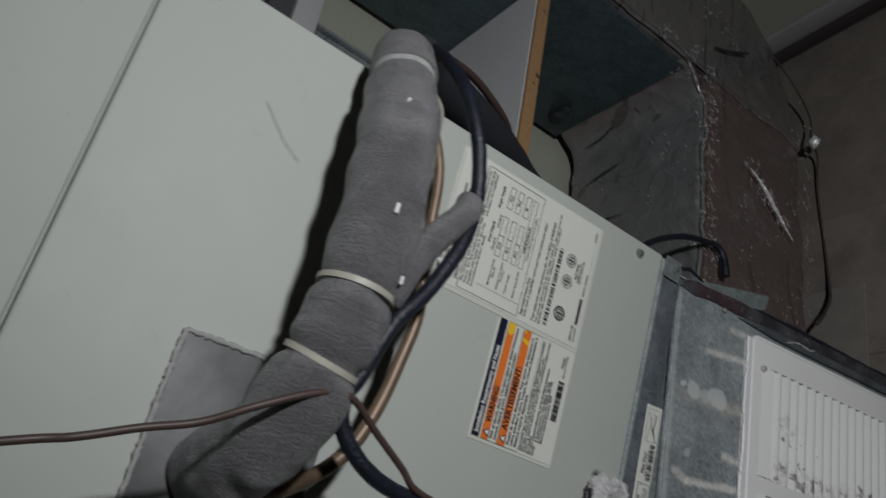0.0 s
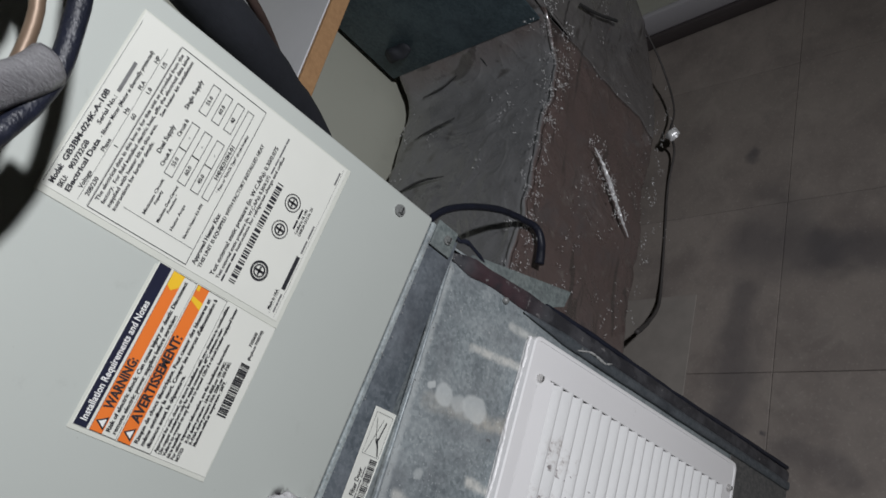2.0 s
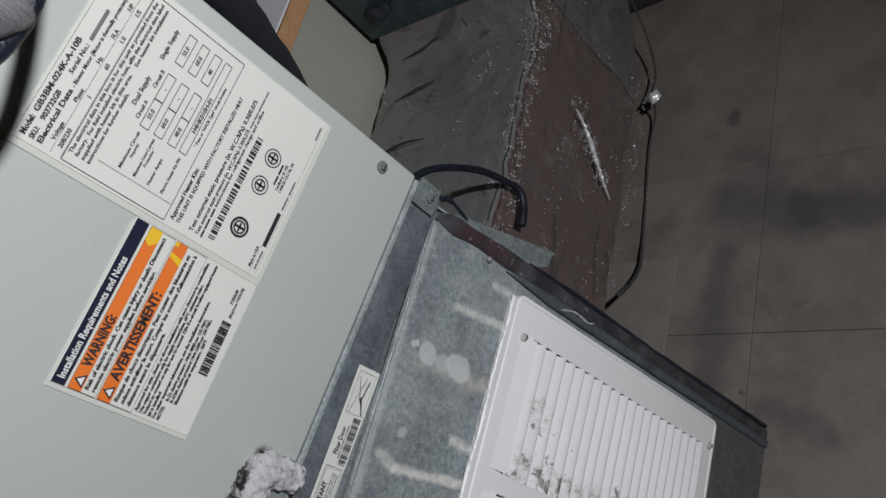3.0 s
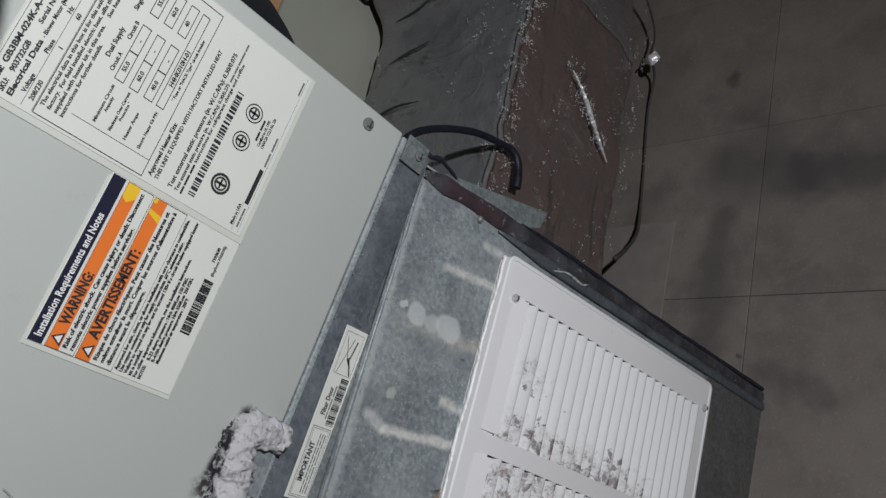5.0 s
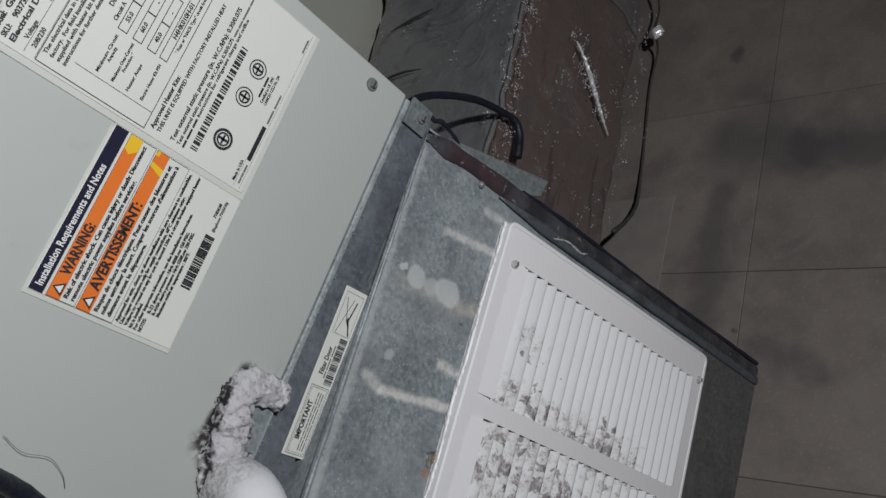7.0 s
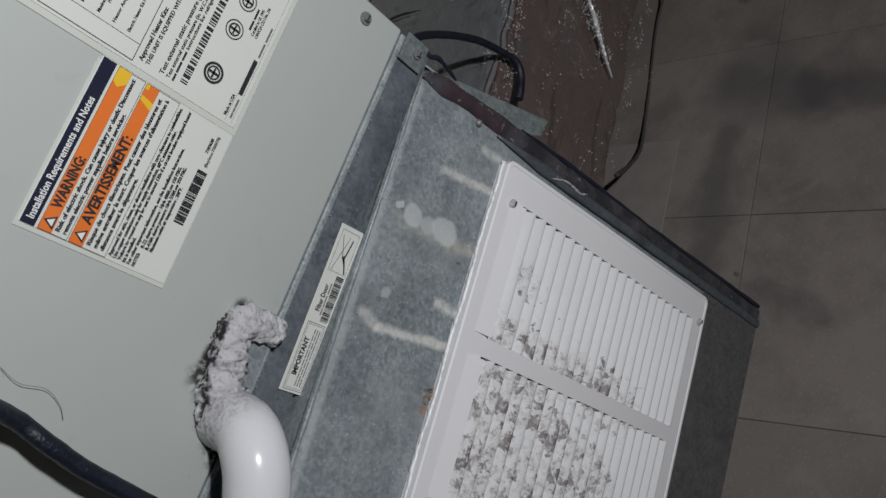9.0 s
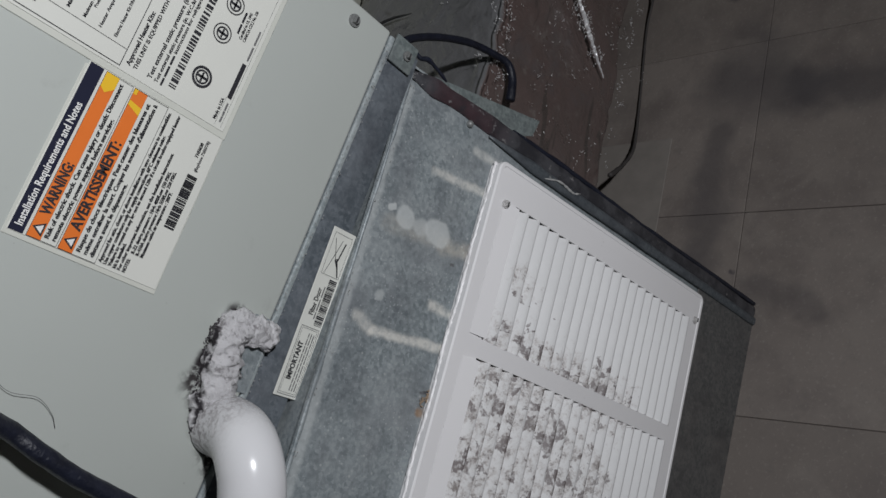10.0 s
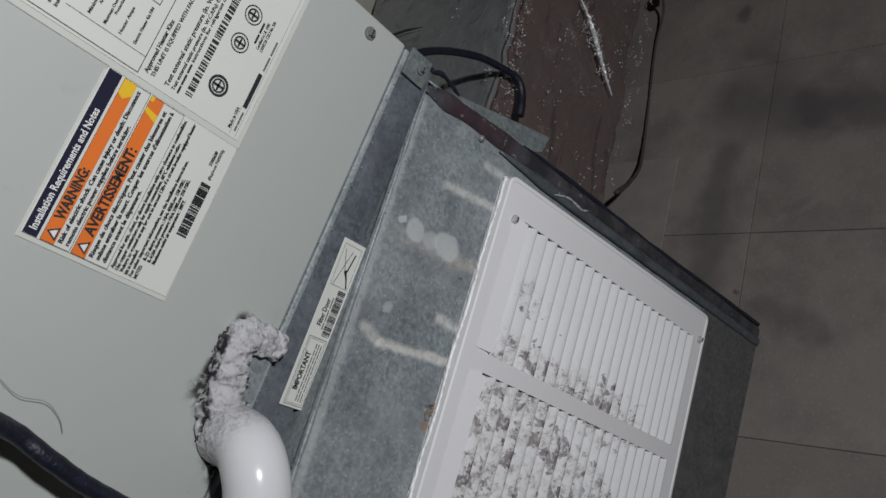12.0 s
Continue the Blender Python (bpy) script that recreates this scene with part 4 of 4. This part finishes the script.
for i in range(nx + 1):
    x = -w * i / nx
    cols.append([blade.verts.new((x, y + 0.0004 * noise.noise(Vector((x * 90, y * 40, 3))), z)) for y, z in sec])
for a, b in zip(cols, cols[1:]):
    for k in range(len(sec)):
        blade.faces.new((a[k], a[k - 1], b[k - 1], b[k]))
blade.faces.new(cols[0]), blade.faces.new(cols[-1][::-1])
BLADE = mesh_of("louvre", blade, BLADE_ENAMEL, 40)
for a, b in SECT:
    for i in range(20):
        ob = new("louvre", BLADE)
        ob.parent = grille
        ob.matrix_basis = pose(b, 0, VZ1 - 0.003 - PITCH * i, random.uniform(-1.5, 1.5), random.uniform(-0.25, 0.25), 0)
for x, z in ((-0.0600, -0.1300), (-0.0560, -0.4030), (-0.38, -0.1300), (-0.38, -0.4030)):
    screw(grille, x, -0.0004, z, 0.0034, GRILLE_SCREW)
chip = bmesh.new()
for i in range(34):
    f = i / 33
    c = Vector((-0.216 + 0.012 * f + 0.003 * random.random(), F0 - 0.0015, -0.110 - 0.009 * f + random.gauss(0, 0.0016)))
    bmesh.ops.create_icosphere(chip, subdivisions=1, radius=random.uniform(0.0004, 0.0012), matrix=Matrix.Translation(c) @ Matrix.Rotation(random.uniform(0, 3), 4, "Y") @ Matrix.Diagonal((1.6, 0.5, 0.7, 1)))
part("rust_flake", chip, plain("rust_flakes", (0.30, 0.225, 0.16), 0.9, vary=0.4, scale=200), stand, "crumbly brown rust flakes")

# ---- condensate drain ----
drain = thing("drain_elbow", "glossy white plastic drain elbow leaving the cabinet panel", "pipe")
R = 0.0178
arc = [(-0.2630, -0.002, 0.5380), (-0.2625, -0.012, 0.5383), (-0.2630, -0.022, 0.5388), (-0.2662, -0.033, 0.5395), (-0.2730, -0.0415, 0.5385), (-0.2825, -0.046, 0.5350), (-0.2980, -0.049, 0.5295), (-0.3080, -0.051, 0.5255)]
part("elbow", tube(arc, R, 10, 28), PVC_NECK, drain, smooth=60)
part("pipe", tube([(-0.3055, -0.0505, 0.5265), (-0.348, -0.058, 0.5125), (-0.408, -0.068, 0.4925), (-0.55, -0.09, 0.4505)], 0.0165, 6, 28), PVC, drain, smooth=60)
part("glue_line", tube([(-0.3070, -0.0508, 0.5260), (-0.3076, -0.0509, 0.5258), (-0.3082, -0.0510, 0.5256)], R + 0.0004, 2, 28), LINT, drain)
rim = bmesh.new()
for i in range(420):
    f = random.random() * 7.999
    k = int(f)
    a, b = MOULD[k], MOULD[k + 1]
    g = f - k
    c = Vector((a[0] + (b[0] - a[0]) * g + random.gauss(0, 0.0007), random.uniform(-0.0012, 0.0), a[1] + (b[1] - a[1]) * g + random.gauss(0, 0.0007)))
    bmesh.ops.create_icosphere(rim, subdivisions=1, radius=random.uniform(0.0002, 0.0007), matrix=Matrix.Translation(c))
tagged(part("mould_rim", rim, MOULD_BLACK, unit, "black mould along the insulation's edge", 180), kind="stuff")

# ---- refrigerant lines and wires ----
lines = thing("suction_line", "thick dusty grey foam-insulated refrigerant line strapped across the panel", "pipe")
def out(pts, far=0.007):
    """The bundle of lines stands a little further out from the panel the further it is from it."""
    return [(x, y - far * min(1.0, -y / 0.06) * min(1.0, max(0.0, (z - 0.68) / 0.08)), z - 0.002) if y < 0 else (x, y, z) for x, y, z in pts]


foam_pts = out([(-0.282, -0.004, 0.861), (-0.276, -0.026, 0.860), (-0.262, -0.048, 0.859), (-0.240, -0.062, 0.856), (-0.212, -0.068, 0.852), (-0.185, -0.070, 0.849), (-0.151, -0.070, 0.847),
            (-0.120, -0.069, 0.848), (-0.089, -0.066, 0.850), (-0.060, -0.055, 0.848), (-0.035, -0.043, 0.846), (-0.012, -0.033, 0.844), (0.003, -0.024, 0.842)], 0.016)


def foam_radius(s):
    pinch = sum(d * math.exp(-((s - c) / 0.016) ** 2) for c, d in ((0.4417, 0.0040), (0.3210, 0.0045), (0.86, 0.0030)))
    return 0.0236 - pinch - 0.004 * max(0.0, s - 0.75) / 0.25


part("foam_sleeve", tube(foam_pts, foam_radius, 24, 64, 0.09, 60.0), FOAM, lines, smooth=180)
part("black_sleeve", tube([(0.036, 0.010, 0.812), (0.042, 0.026, 0.792), (0.048, 0.050, 0.742), (0.054, 0.080, 0.682), (0.062, 0.120, 0.622), (0.066, 0.150, 0.575), (0.055, 0.170, 0.53), (0.03, 0.18, 0.48)], 0.0180, 8, 20, 0.05), BLACK_FOAM, lines, "black foam sleeve running down beside the cabinet")
part("brazed_joint", tube([(-0.006, -0.030, 0.840), (0.010, -0.014, 0.834), (0.024, 0.0, 0.824), (0.040, 0.020, 0.802)], lambda q: 0.009 + 0.003 * math.sin(14 * q), 8, 12, 0.2, 120), plain("tarnished_copper", (0.16, 0.11, 0.085), 0.5, 0.3, vary=0.4, scale=120), lines, "tarnished brown pipe joint")
part("seam_tape", tube([(-0.031, -0.0525, 0.8437), (-0.028, -0.0510, 0.8435), (-0.025, -0.0495, 0.8432)], 0.0200, 3, 24, 0.08, 90), LINT, lines)
for i, c in ((5.3, 0.0222), (3.85, 0.0218)):
    k = int(i)
    a, b = Vector(foam_pts[k]), Vector(foam_pts[k + 1])
    m = a.lerp(b, i - k)
    d = (b - a).normalized() * 0.0017
    part("cable_tie", tube([m - d, m, m + d], c, 2, 28), CREAM, lines, "cream plastic strap")
for at, sz in (((-0.0640, -0.0950, 0.856), 0.0032), ((-0.131, -0.1100, 0.850), 0.003), ((-0.165, -0.107, 0.833), 0.0024)):
    part("paper_fleck", box((at[0] - sz, at[1] - 0.0007, at[2] - sz * 0.4), (at[0] + sz, at[1] + 0.0007, at[2] + sz * 0.4), 0.0004, 1), WHITE_INK, lines)

liquid = thing("liquid_line", "thin dusty copper liquid line behind the foam", "pipe")
part("copper_tube", tube(out([(0.018, -0.012, 0.832), (-0.010, -0.040, 0.833), (-0.038, -0.051, 0.824), (-0.069, -0.050, 0.805), (-0.105, -0.050, 0.799), (-0.125, -0.050, 0.797), (-0.161, -0.050, 0.789), (-0.194, -0.050, 0.792), (-0.223, -0.050, 0.797),
                          (-0.249, -0.050, 0.806), (-0.267, -0.044, 0.817), (-0.285, -0.02, 0.828), (-0.290, 0.0, 0.832)]), lambda q: 0.0028 + 0.0014 * min(1.0, q * 1.5), 6, 12), COPPER, liquid)
part("flare_cap", tube(out([(-0.027, -0.051, 0.829), (-0.034, -0.052, 0.826), (-0.042, -0.053, 0.821), (-0.049, -0.052, 0.817)]), lambda s: 0.004 + 0.003 * math.sin(math.pi * min(1, s * 1.1)), 6, 14), CREAM, liquid, "cream coloured coupling on the tube")
part("grey_sleeve", tube(out([(-0.098, -0.084, 0.797), (-0.110, -0.088, 0.803), (-0.131, -0.09, 0.817), (-0.154, -0.09, 0.827), (-0.176, -0.088, 0.832)]), lambda s: 0.0088 - 0.001 * s, 6, 14, 0.12, 90), FOAM, liquid, "grey foam sleeve end", 180)
part("round_stub", disc(disc(bmesh.new(), (-0.258, -0.004, 0.822), 0.022, 0.006), (-0.258, -0.010, 0.822), 0.015, 0.006), PLATE, liquid, "grey round pipe stub")

lone("power_cable", tube(out([(0.070, 0.14, 0.66), (0.070, 0.085, 0.745), (0.064, 0.045, 0.785), (0.055, 0.018, 0.797), (0.030, -0.016, 0.812), (0.004, -0.046, 0.817), (-0.022, -0.068, 0.814), (-0.050, -0.081, 0.806), (-0.075, -0.084, 0.798), (-0.102, -0.084, 0.793), (-0.130, -0.088, 0.799), (-0.161, -0.09, 0.812),
                          (-0.185, -0.09, 0.826), (-0.217, -0.086, 0.834), (-0.229, -0.083, 0.837), (-0.243, -0.080, 0.832), (-0.257, -0.080, 0.816), (-0.265, -0.078, 0.792), (-0.270, -0.068, 0.74), (-0.287, -0.030, 0.666), (-0.2945, -0.030, 0.643),
                          (-0.3015, -0.030, 0.622), (-0.3065, -0.030, 0.600), (-0.3125, -0.030, 0.572), (-0.3225, -0.030, 0.514), (-0.335, -0.050, 0.42), (-0.36, -0.10, 0.2), (-0.37, -0.12, 0.03), (-0.40, -0.17, 0.009), (-0.55, -0.3, 0.008)]), 0.0045, 8, 14, 0.07, 140),
     RUBBER, "thick black rubber power cable hanging in front of the panel", "cable", smooth=180)
wire = thing("control_wire", "thin brown control wire tied to the pipe bundle", "wire")
part("sheath", tube(out([(-0.40, -0.01, 1.22), (-0.335, -0.06, 1.07), (-0.295, -0.08, 0.977), (-0.286, -0.08, 0.953), (-0.274, -0.082, 0.928), (-0.264, -0.086, 0.905), (-0.249, -0.094, 0.884), (-0.234, -0.096, 0.858), (-0.230, -0.092, 0.838), (-0.241, -0.086, 0.815),
                     (-0.254, -0.082, 0.790), (-0.262, -0.080, 0.776), (-0.270, -0.072, 0.73), (-0.2895, -0.021, 0.661), (-0.297, -0.021, 0.638), (-0.304, -0.021, 0.617), (-0.309, -0.021, 0.595), (-0.315, -0.021, 0.567), (-0.325, -0.021, 0.509), (-0.36, -0.07, 0.3), (-0.38, -0.12, 0.006)]), 0.0020, 6, 10), BROWN_WIRE, wire, smooth=180)
part("wire_loop", tube([(0.020, -0.010, 0.815), (0.050, 0.018, 0.795), (0.066, 0.032, 0.770), (0.0765, 0.052, 0.730), (0.0780, 0.078, 0.680), (0.0840, 0.115, 0.640), (0.087, 0.140, 0.615), (0.080, 0.17, 0.58)], 0.0036, 6, 10), BROWN_WIRE, wire, smooth=180)
lone("loose_thread", tube([(-0.272, -0.003, 0.664), (-0.2765, -0.004, 0.653), (-0.2755, -0.004, 0.640), (-0.281, -0.003, 0.630), (-0.287, -0.002, 0.625)], 0.00016, 6, 5), GREY_INK, "fine dark thread clinging to the painted panel", "thread")
lone("loose_thread", tube([(-0.062, -0.002, 0.905), (-0.070, -0.003, 0.897), (-0.080, -0.003, 0.886), (-0.088, -0.002, 0.872)], 0.00016, 6, 5), GREY_INK, "fine dark thread clinging to the painted panel", "thread")

# ---- insulated duct beside the unit ----
duct = thing("supply_duct", "square duct elbow wrapped in wrinkled dusty clear plastic film", "duct", ROOM)
H, DV, RC = 0.23, 0.245, 0.008


def section(nd=26, nv=32):
    """Points round the duct: distance from its inner side, and depth; rounded corners."""
    pts = []
    for i in range(nd):
        pts.append((RC + (H - 2 * RC) * i / (nd - 1), 0.0))
    for k in range(1, 5):
        a = math.pi / 2 * k / 5
        pts.append((H - RC + RC * math.sin(a), RC - RC * math.cos(a)))
    for i in range(nv):
        pts.append((H, RC + (DV - 2 * RC) * i / (nv - 1)))
    pts.append((H - RC * 0.3, DV - RC * 0.3))
    for i in range(6):
        pts.append((H - RC - (H - 2 * RC) * i / 5, DV))
    pts.append((RC * 0.3, DV - RC * 0.3))
    for i in range(nv):
        pts.append((0.0, DV - RC - (DV - 2 * RC) * i / (nv - 1)))
    for k in range(1, 5):
        a = math.pi / 2 * k / 5
        pts.append((RC - RC * math.sin(a), RC - RC * math.cos(a)))
    return pts


SEC = section()
IN_U, IN_Z = 0.285, 0.300


def sweep(stations, crumple):
    bm = bmesh.new()
    rings = []
    for kind, q in stations:
        ring = []
        for d, v in SEC:
            if kind == "run":
                p = Vector((q, v, IN_Z - d))
            elif kind == "turn":
                p = Vector((IN_U + d * math.sin(q), v, IN_Z - d * math.cos(q)))
            else:
                p = Vector((IN_U + d, v, q))
            lift = max(0.0, 1 - abs(p.x - IN_U) / 0.060) ** 2 * 0.046 if d < RC and kind != "rise" else 0.0
            p.z += lift
            k = crumple
            o = Vector([noise.noise(p * 13 + s) * 0.55 + (0.5 - abs(noise.noise(p * 24 + s))) * 0.55 + noise.noise(p * 70 + s) * 0.15 for s in (Vector((0, 0, 0)), Vector((9, 2, 4)), Vector((3, 8, 1)))])
            ring.append(bm.verts.new(p + o * k))
        rings.append(ring)
    for a, b in zip(rings, rings[1:]):
        for k in range(len(SEC)):
            bm.faces.new((a[k], a[k - 1], b[k - 1], b[k]))
    bm.faces.new(rings[0]), bm.faces.new(rings[-1][::-1])
    return bm


part("horizontal_run", sweep([("run", -0.13 + 0.415 * i / 70) for i in range(71)], 0.009), FILM_BROWN, duct, "brown-lined run under clear film, dusty on top", 180)
part("elbow", sweep([("turn", math.pi / 2 * i / 34) for i in range(35)], 0.009), FILM_GREY, duct, smooth=180)
part("riser", sweep([("rise", IN_Z + 0.7 * (i / 60) ** 1.2) for i in range(61)] + [("rise", 1.4), ("rise", 2.4)], 0.007), FILM_GREY, duct, smooth=180)
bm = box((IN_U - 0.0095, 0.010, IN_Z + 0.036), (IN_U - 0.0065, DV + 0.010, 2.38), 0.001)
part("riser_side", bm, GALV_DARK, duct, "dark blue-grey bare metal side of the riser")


rag = tube([(0.170, -0.008, 0.212), (0.160, -0.010, 0.196), (0.146, -0.011, 0.178), (0.132, -0.010, 0.158), (0.118, -0.009, 0.138), (0.104, -0.007, 0.112)], lambda q: 0.0005 + 0.0017 * math.sin(math.pi * q) ** 0.7, 14, 12, 0.9, 300.0)
part("torn_fold", rag, PLASTIC_GLINT, duct, "shiny torn fold of clear film", None)
filaments("film_glint", [(0.170 - 0.0060 * i, -0.009, 0.212 - 0.009 * i) for i in range(10)], (0.0075, 0.003, 0.006), 150, duct, 1, "shiny crumpled folds of the film")
# near-black tubes drawn into the film's folds for the shade in them
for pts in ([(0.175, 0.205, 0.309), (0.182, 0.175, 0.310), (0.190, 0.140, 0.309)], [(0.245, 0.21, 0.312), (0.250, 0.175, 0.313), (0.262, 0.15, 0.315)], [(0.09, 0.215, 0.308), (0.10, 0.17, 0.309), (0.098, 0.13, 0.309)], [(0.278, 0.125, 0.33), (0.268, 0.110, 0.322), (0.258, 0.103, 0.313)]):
    part("fold_shade", tube(pts, lambda q: 0.0016 * math.sin(math.pi * (0.1 + 0.8 * q)), 6, 6, 0.3, 200), DARK, duct)
filaments("film_glint", [(-0.09 + 0.37 * i / 30, 0.000, 0.294) for i in range(31)], (0.007, 0.005, 0.009), 480, duct, 2, "shiny creases along the duct's edge")
filaments("film_glint", [(0.270, 0.0, 0.325), (0.285, -0.004, 0.345), (0.278, 0.02, 0.32)], (0.010, 0.008, 0.012), 60, duct, 3, "shiny crumpled fold of the film")
filaments("film_glint", [(0.05 + 0.2 * i / 9, 0.238, 0.300) for i in range(10)], (0.010, 0.006, 0.006), 60, duct, 4, "shiny creases along the duct's edge")
filaments("film_glint", [(-0.05 + 0.36 * i / 12, -0.006, 0.075 + 0.2 * ((i * 7) % 12) / 12) for i in range(13)], (0.03, 0.002, 0.03), 90, duct, 5, "scattered shiny creases of the film")
filaments("film_glint", [(-0.05 + 0.3 * i / 12, 0.02 + 0.2 * ((i * 5) % 12) / 12, 0.306) for i in range(13)], (0.02, 0.02, 0.001), 60, duct, 6, "scattered shiny creases of the film")
filaments("film_glint", [(0.10 + 0.03 * i, -0.004, 0.068) for i in range(10)], (0.012, 0.003, 0.004), 70, duct, 7, "shiny creases along the duct's foot")
filaments("film_glint", [(0.292, -0.004, 0.40), (0.294, -0.004, 0.385), (0.288, -0.002, 0.41)], (0.006, 0.003, 0.009), 26, duct, 8, "shiny crumpled fold of the film")
filaments("film_glint", [(0.36 + 0.02 * i, -0.006, 0.20 + 0.03 * i) for i in range(6)], (0.02, 0.002, 0.03), 40, duct, 9, "scattered shiny creases of the film")
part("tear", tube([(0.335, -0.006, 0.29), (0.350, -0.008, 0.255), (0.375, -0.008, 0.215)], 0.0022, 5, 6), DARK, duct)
wad = bmesh.new()
bmesh.ops.create_icosphere(wad, subdivisions=4, radius=0.016, matrix=Matrix.Translation((0.270, 0.208, 0.376)) @ Matrix.Diagonal((0.6, 1.3, 0.6, 1)))
for v in wad.verts:
    v.co += 0.008 * Vector((noise.noise(v.co * 60), noise.noise(v.co * 55 + Vector((4, 0, 0))), noise.noise(v.co * 65 + Vector((0, 6, 0)))))
part("black_lump", wad, BLACK_FOAM, duct, "black wad of tape in the duct's corner", 180)
strap = tube([(0.306, -0.014, 0.512), (0.37, -0.015, 0.480), (0.48, -0.017, 0.420), (0.64, -0.020, 0.333)], 0.0028, 6, 8)
part("strap", strap, GREEN, duct, "dark green strap across the riser")

lone("black_cord", tube([(-0.01, 0.118, 0.462), (0.030, 0.124, 0.447), (0.071, 0.132, 0.427), (0.099, 0.139, 0.396), (0.128, 0.147, 0.345), (0.139, 0.145, 0.303), (0.1385, 0.1425, 0.2872), (0.1285, 0.1400, 0.2785), (0.116, 0.1370, 0.2765), (0.105, 0.1355, 0.275)], lambda q: 0.0036 + 0.0030 * max(0.0, q - 0.5), 8, 12, 0.08, 100),
     RUBBER, "short black cord arching over the film-wrapped duct", "cord", smooth=180)
lone("floor_wire", tube([(0.122, 0.136, 0.078), (0.138, 0.141, 0.060), (0.158, 0.148, 0.040), (0.185, 0.157, 0.020), (0.220, 0.170, 0.008), (0.280, 0.186, 0.004), (0.375, 0.208, 0.005), (0.425, 0.206, 0.018), (0.440, 0.203, 0.040)], lambda q: 0.0030 - 0.0014 * min(1.0, q * 1.6), 8, 8, 0.25, 90),
     DUSTY_RUBBER, "thin dusty black wire looped on the floor beside the duct", "wire", smooth=180)
lone("floor_wire", tube([(0.440, 0.205, 0.044), (0.50, 0.222, 0.03), (0.56, 0.245, 0.06), (0.60, 0.262, 0.12)], 0.0015, 8, 8, 0.2, 90), DUSTY_RUBBER, "thin black wire trailing along the duct's foot", "wire", smooth=180)
knot = bmesh.new()
bmesh.ops.create_icosphere(knot, subdivisions=3, radius=0.009, matrix=Matrix.Translation((0.440, 0.200, 0.042)))
for v in knot.verts:
    v.co += 0.006 * Vector((noise.noise(v.co * 110), noise.noise(v.co * 130 + Vector((3, 0, 0))), noise.noise(v.co * 120 + Vector((0, 9, 0)))))
lone("plastic_knot", knot, PLASTIC_GLINT, "crumpled knot of clear plastic at the wire's bend", "plastic scrap")

# ---- shelf, batten and channel behind the unit ----
shelf = thing("shelf", "white melamine shelf board with a raw chipboard front edge", "shelf", ROOM)
part("board", box((-0.12, 0.0505, 0.556), (IN_U - 0.010, 0.267, 0.574), 0.0008, 1), MELAMINE, shelf)
part("front_edge", box((-0.12, 0.0450, 0.5565), (IN_U - 0.010, 0.0500, 0.5735), 0.0006, 1), CHIP, shelf, "raw brown chipboard edge")
lone("batten", box((-0.15, 0.222, 0.773), (0.276, 0.250, 0.806), 0.002), TRIM, "white painted wooden batten across the back wall", "batten", at=ROOM)
chan = thing("metal_channel", "grey galvanised metal channel upright on the back wall", "channel", ROOM)
part("web", box((0.125, 0.2610, 0.650), (0.202, 0.2675, 2.3), 0.001), GALV_PLAIN, chan)
for x in (0.125, 0.150, 0.174, 0.198):
    part("flange", box((x, 0.2515, 0.650), (x + 0.004, 0.2605, 2.3), 0.001), GALV_PLAIN, chan)
lone("dark_strip", box((-0.15, 0.228, 0.807), (0.276, 0.250, 0.836), 0.002), plain("dark_grey_strip", (0.10, 0.10, 0.11), 0.6), "dark grey wooden strip resting on the white batten", "batten", at=ROOM)

# ---- floor ----
FLOOR = Matrix.Translation((0.121, 0.003, 0)) @ Matrix.Rotation(radians(8), 4, "Z")
floor = lone("floor", box((-2.2, -2.4, -0.08), (1.8, 1.6, -0.0025)), plain("tile_bed", (0.165, 0.148, 0.132), 0.9), "old beige vinyl-tiled floor with dark stains", "floor", "structure")
lone("floor_scrap", box((-0.155, 0.0, 0.0002), (0, 0.13, 0.0022), 0.0006, 1), plain("grey_scrap", (0.225, 0.205, 0.185), 0.7, vary=0.2, scale=45), "thin grey board scrap lying on the tiles", "scrap",
     at=Matrix.Translation((0.213, 0.120, 0)) @ Matrix.Rotation(radians(8), 4, "Z"))
PT = 0.2286
me = mesh_of("tile", box((0.00025, 0.00025, -0.0028), (PT - 0.00025, PT - 0.00025, 0.0), 0.0006, 1), TILE, None)
for i in range(-7, 5):
    for j in range(-8, 5):
        ob = new("tile", me)
        ob.parent = floor
        ob.matrix_basis = FLOOR @ pose(i * PT, j * PT, random.uniform(-0.0003, 0.0))
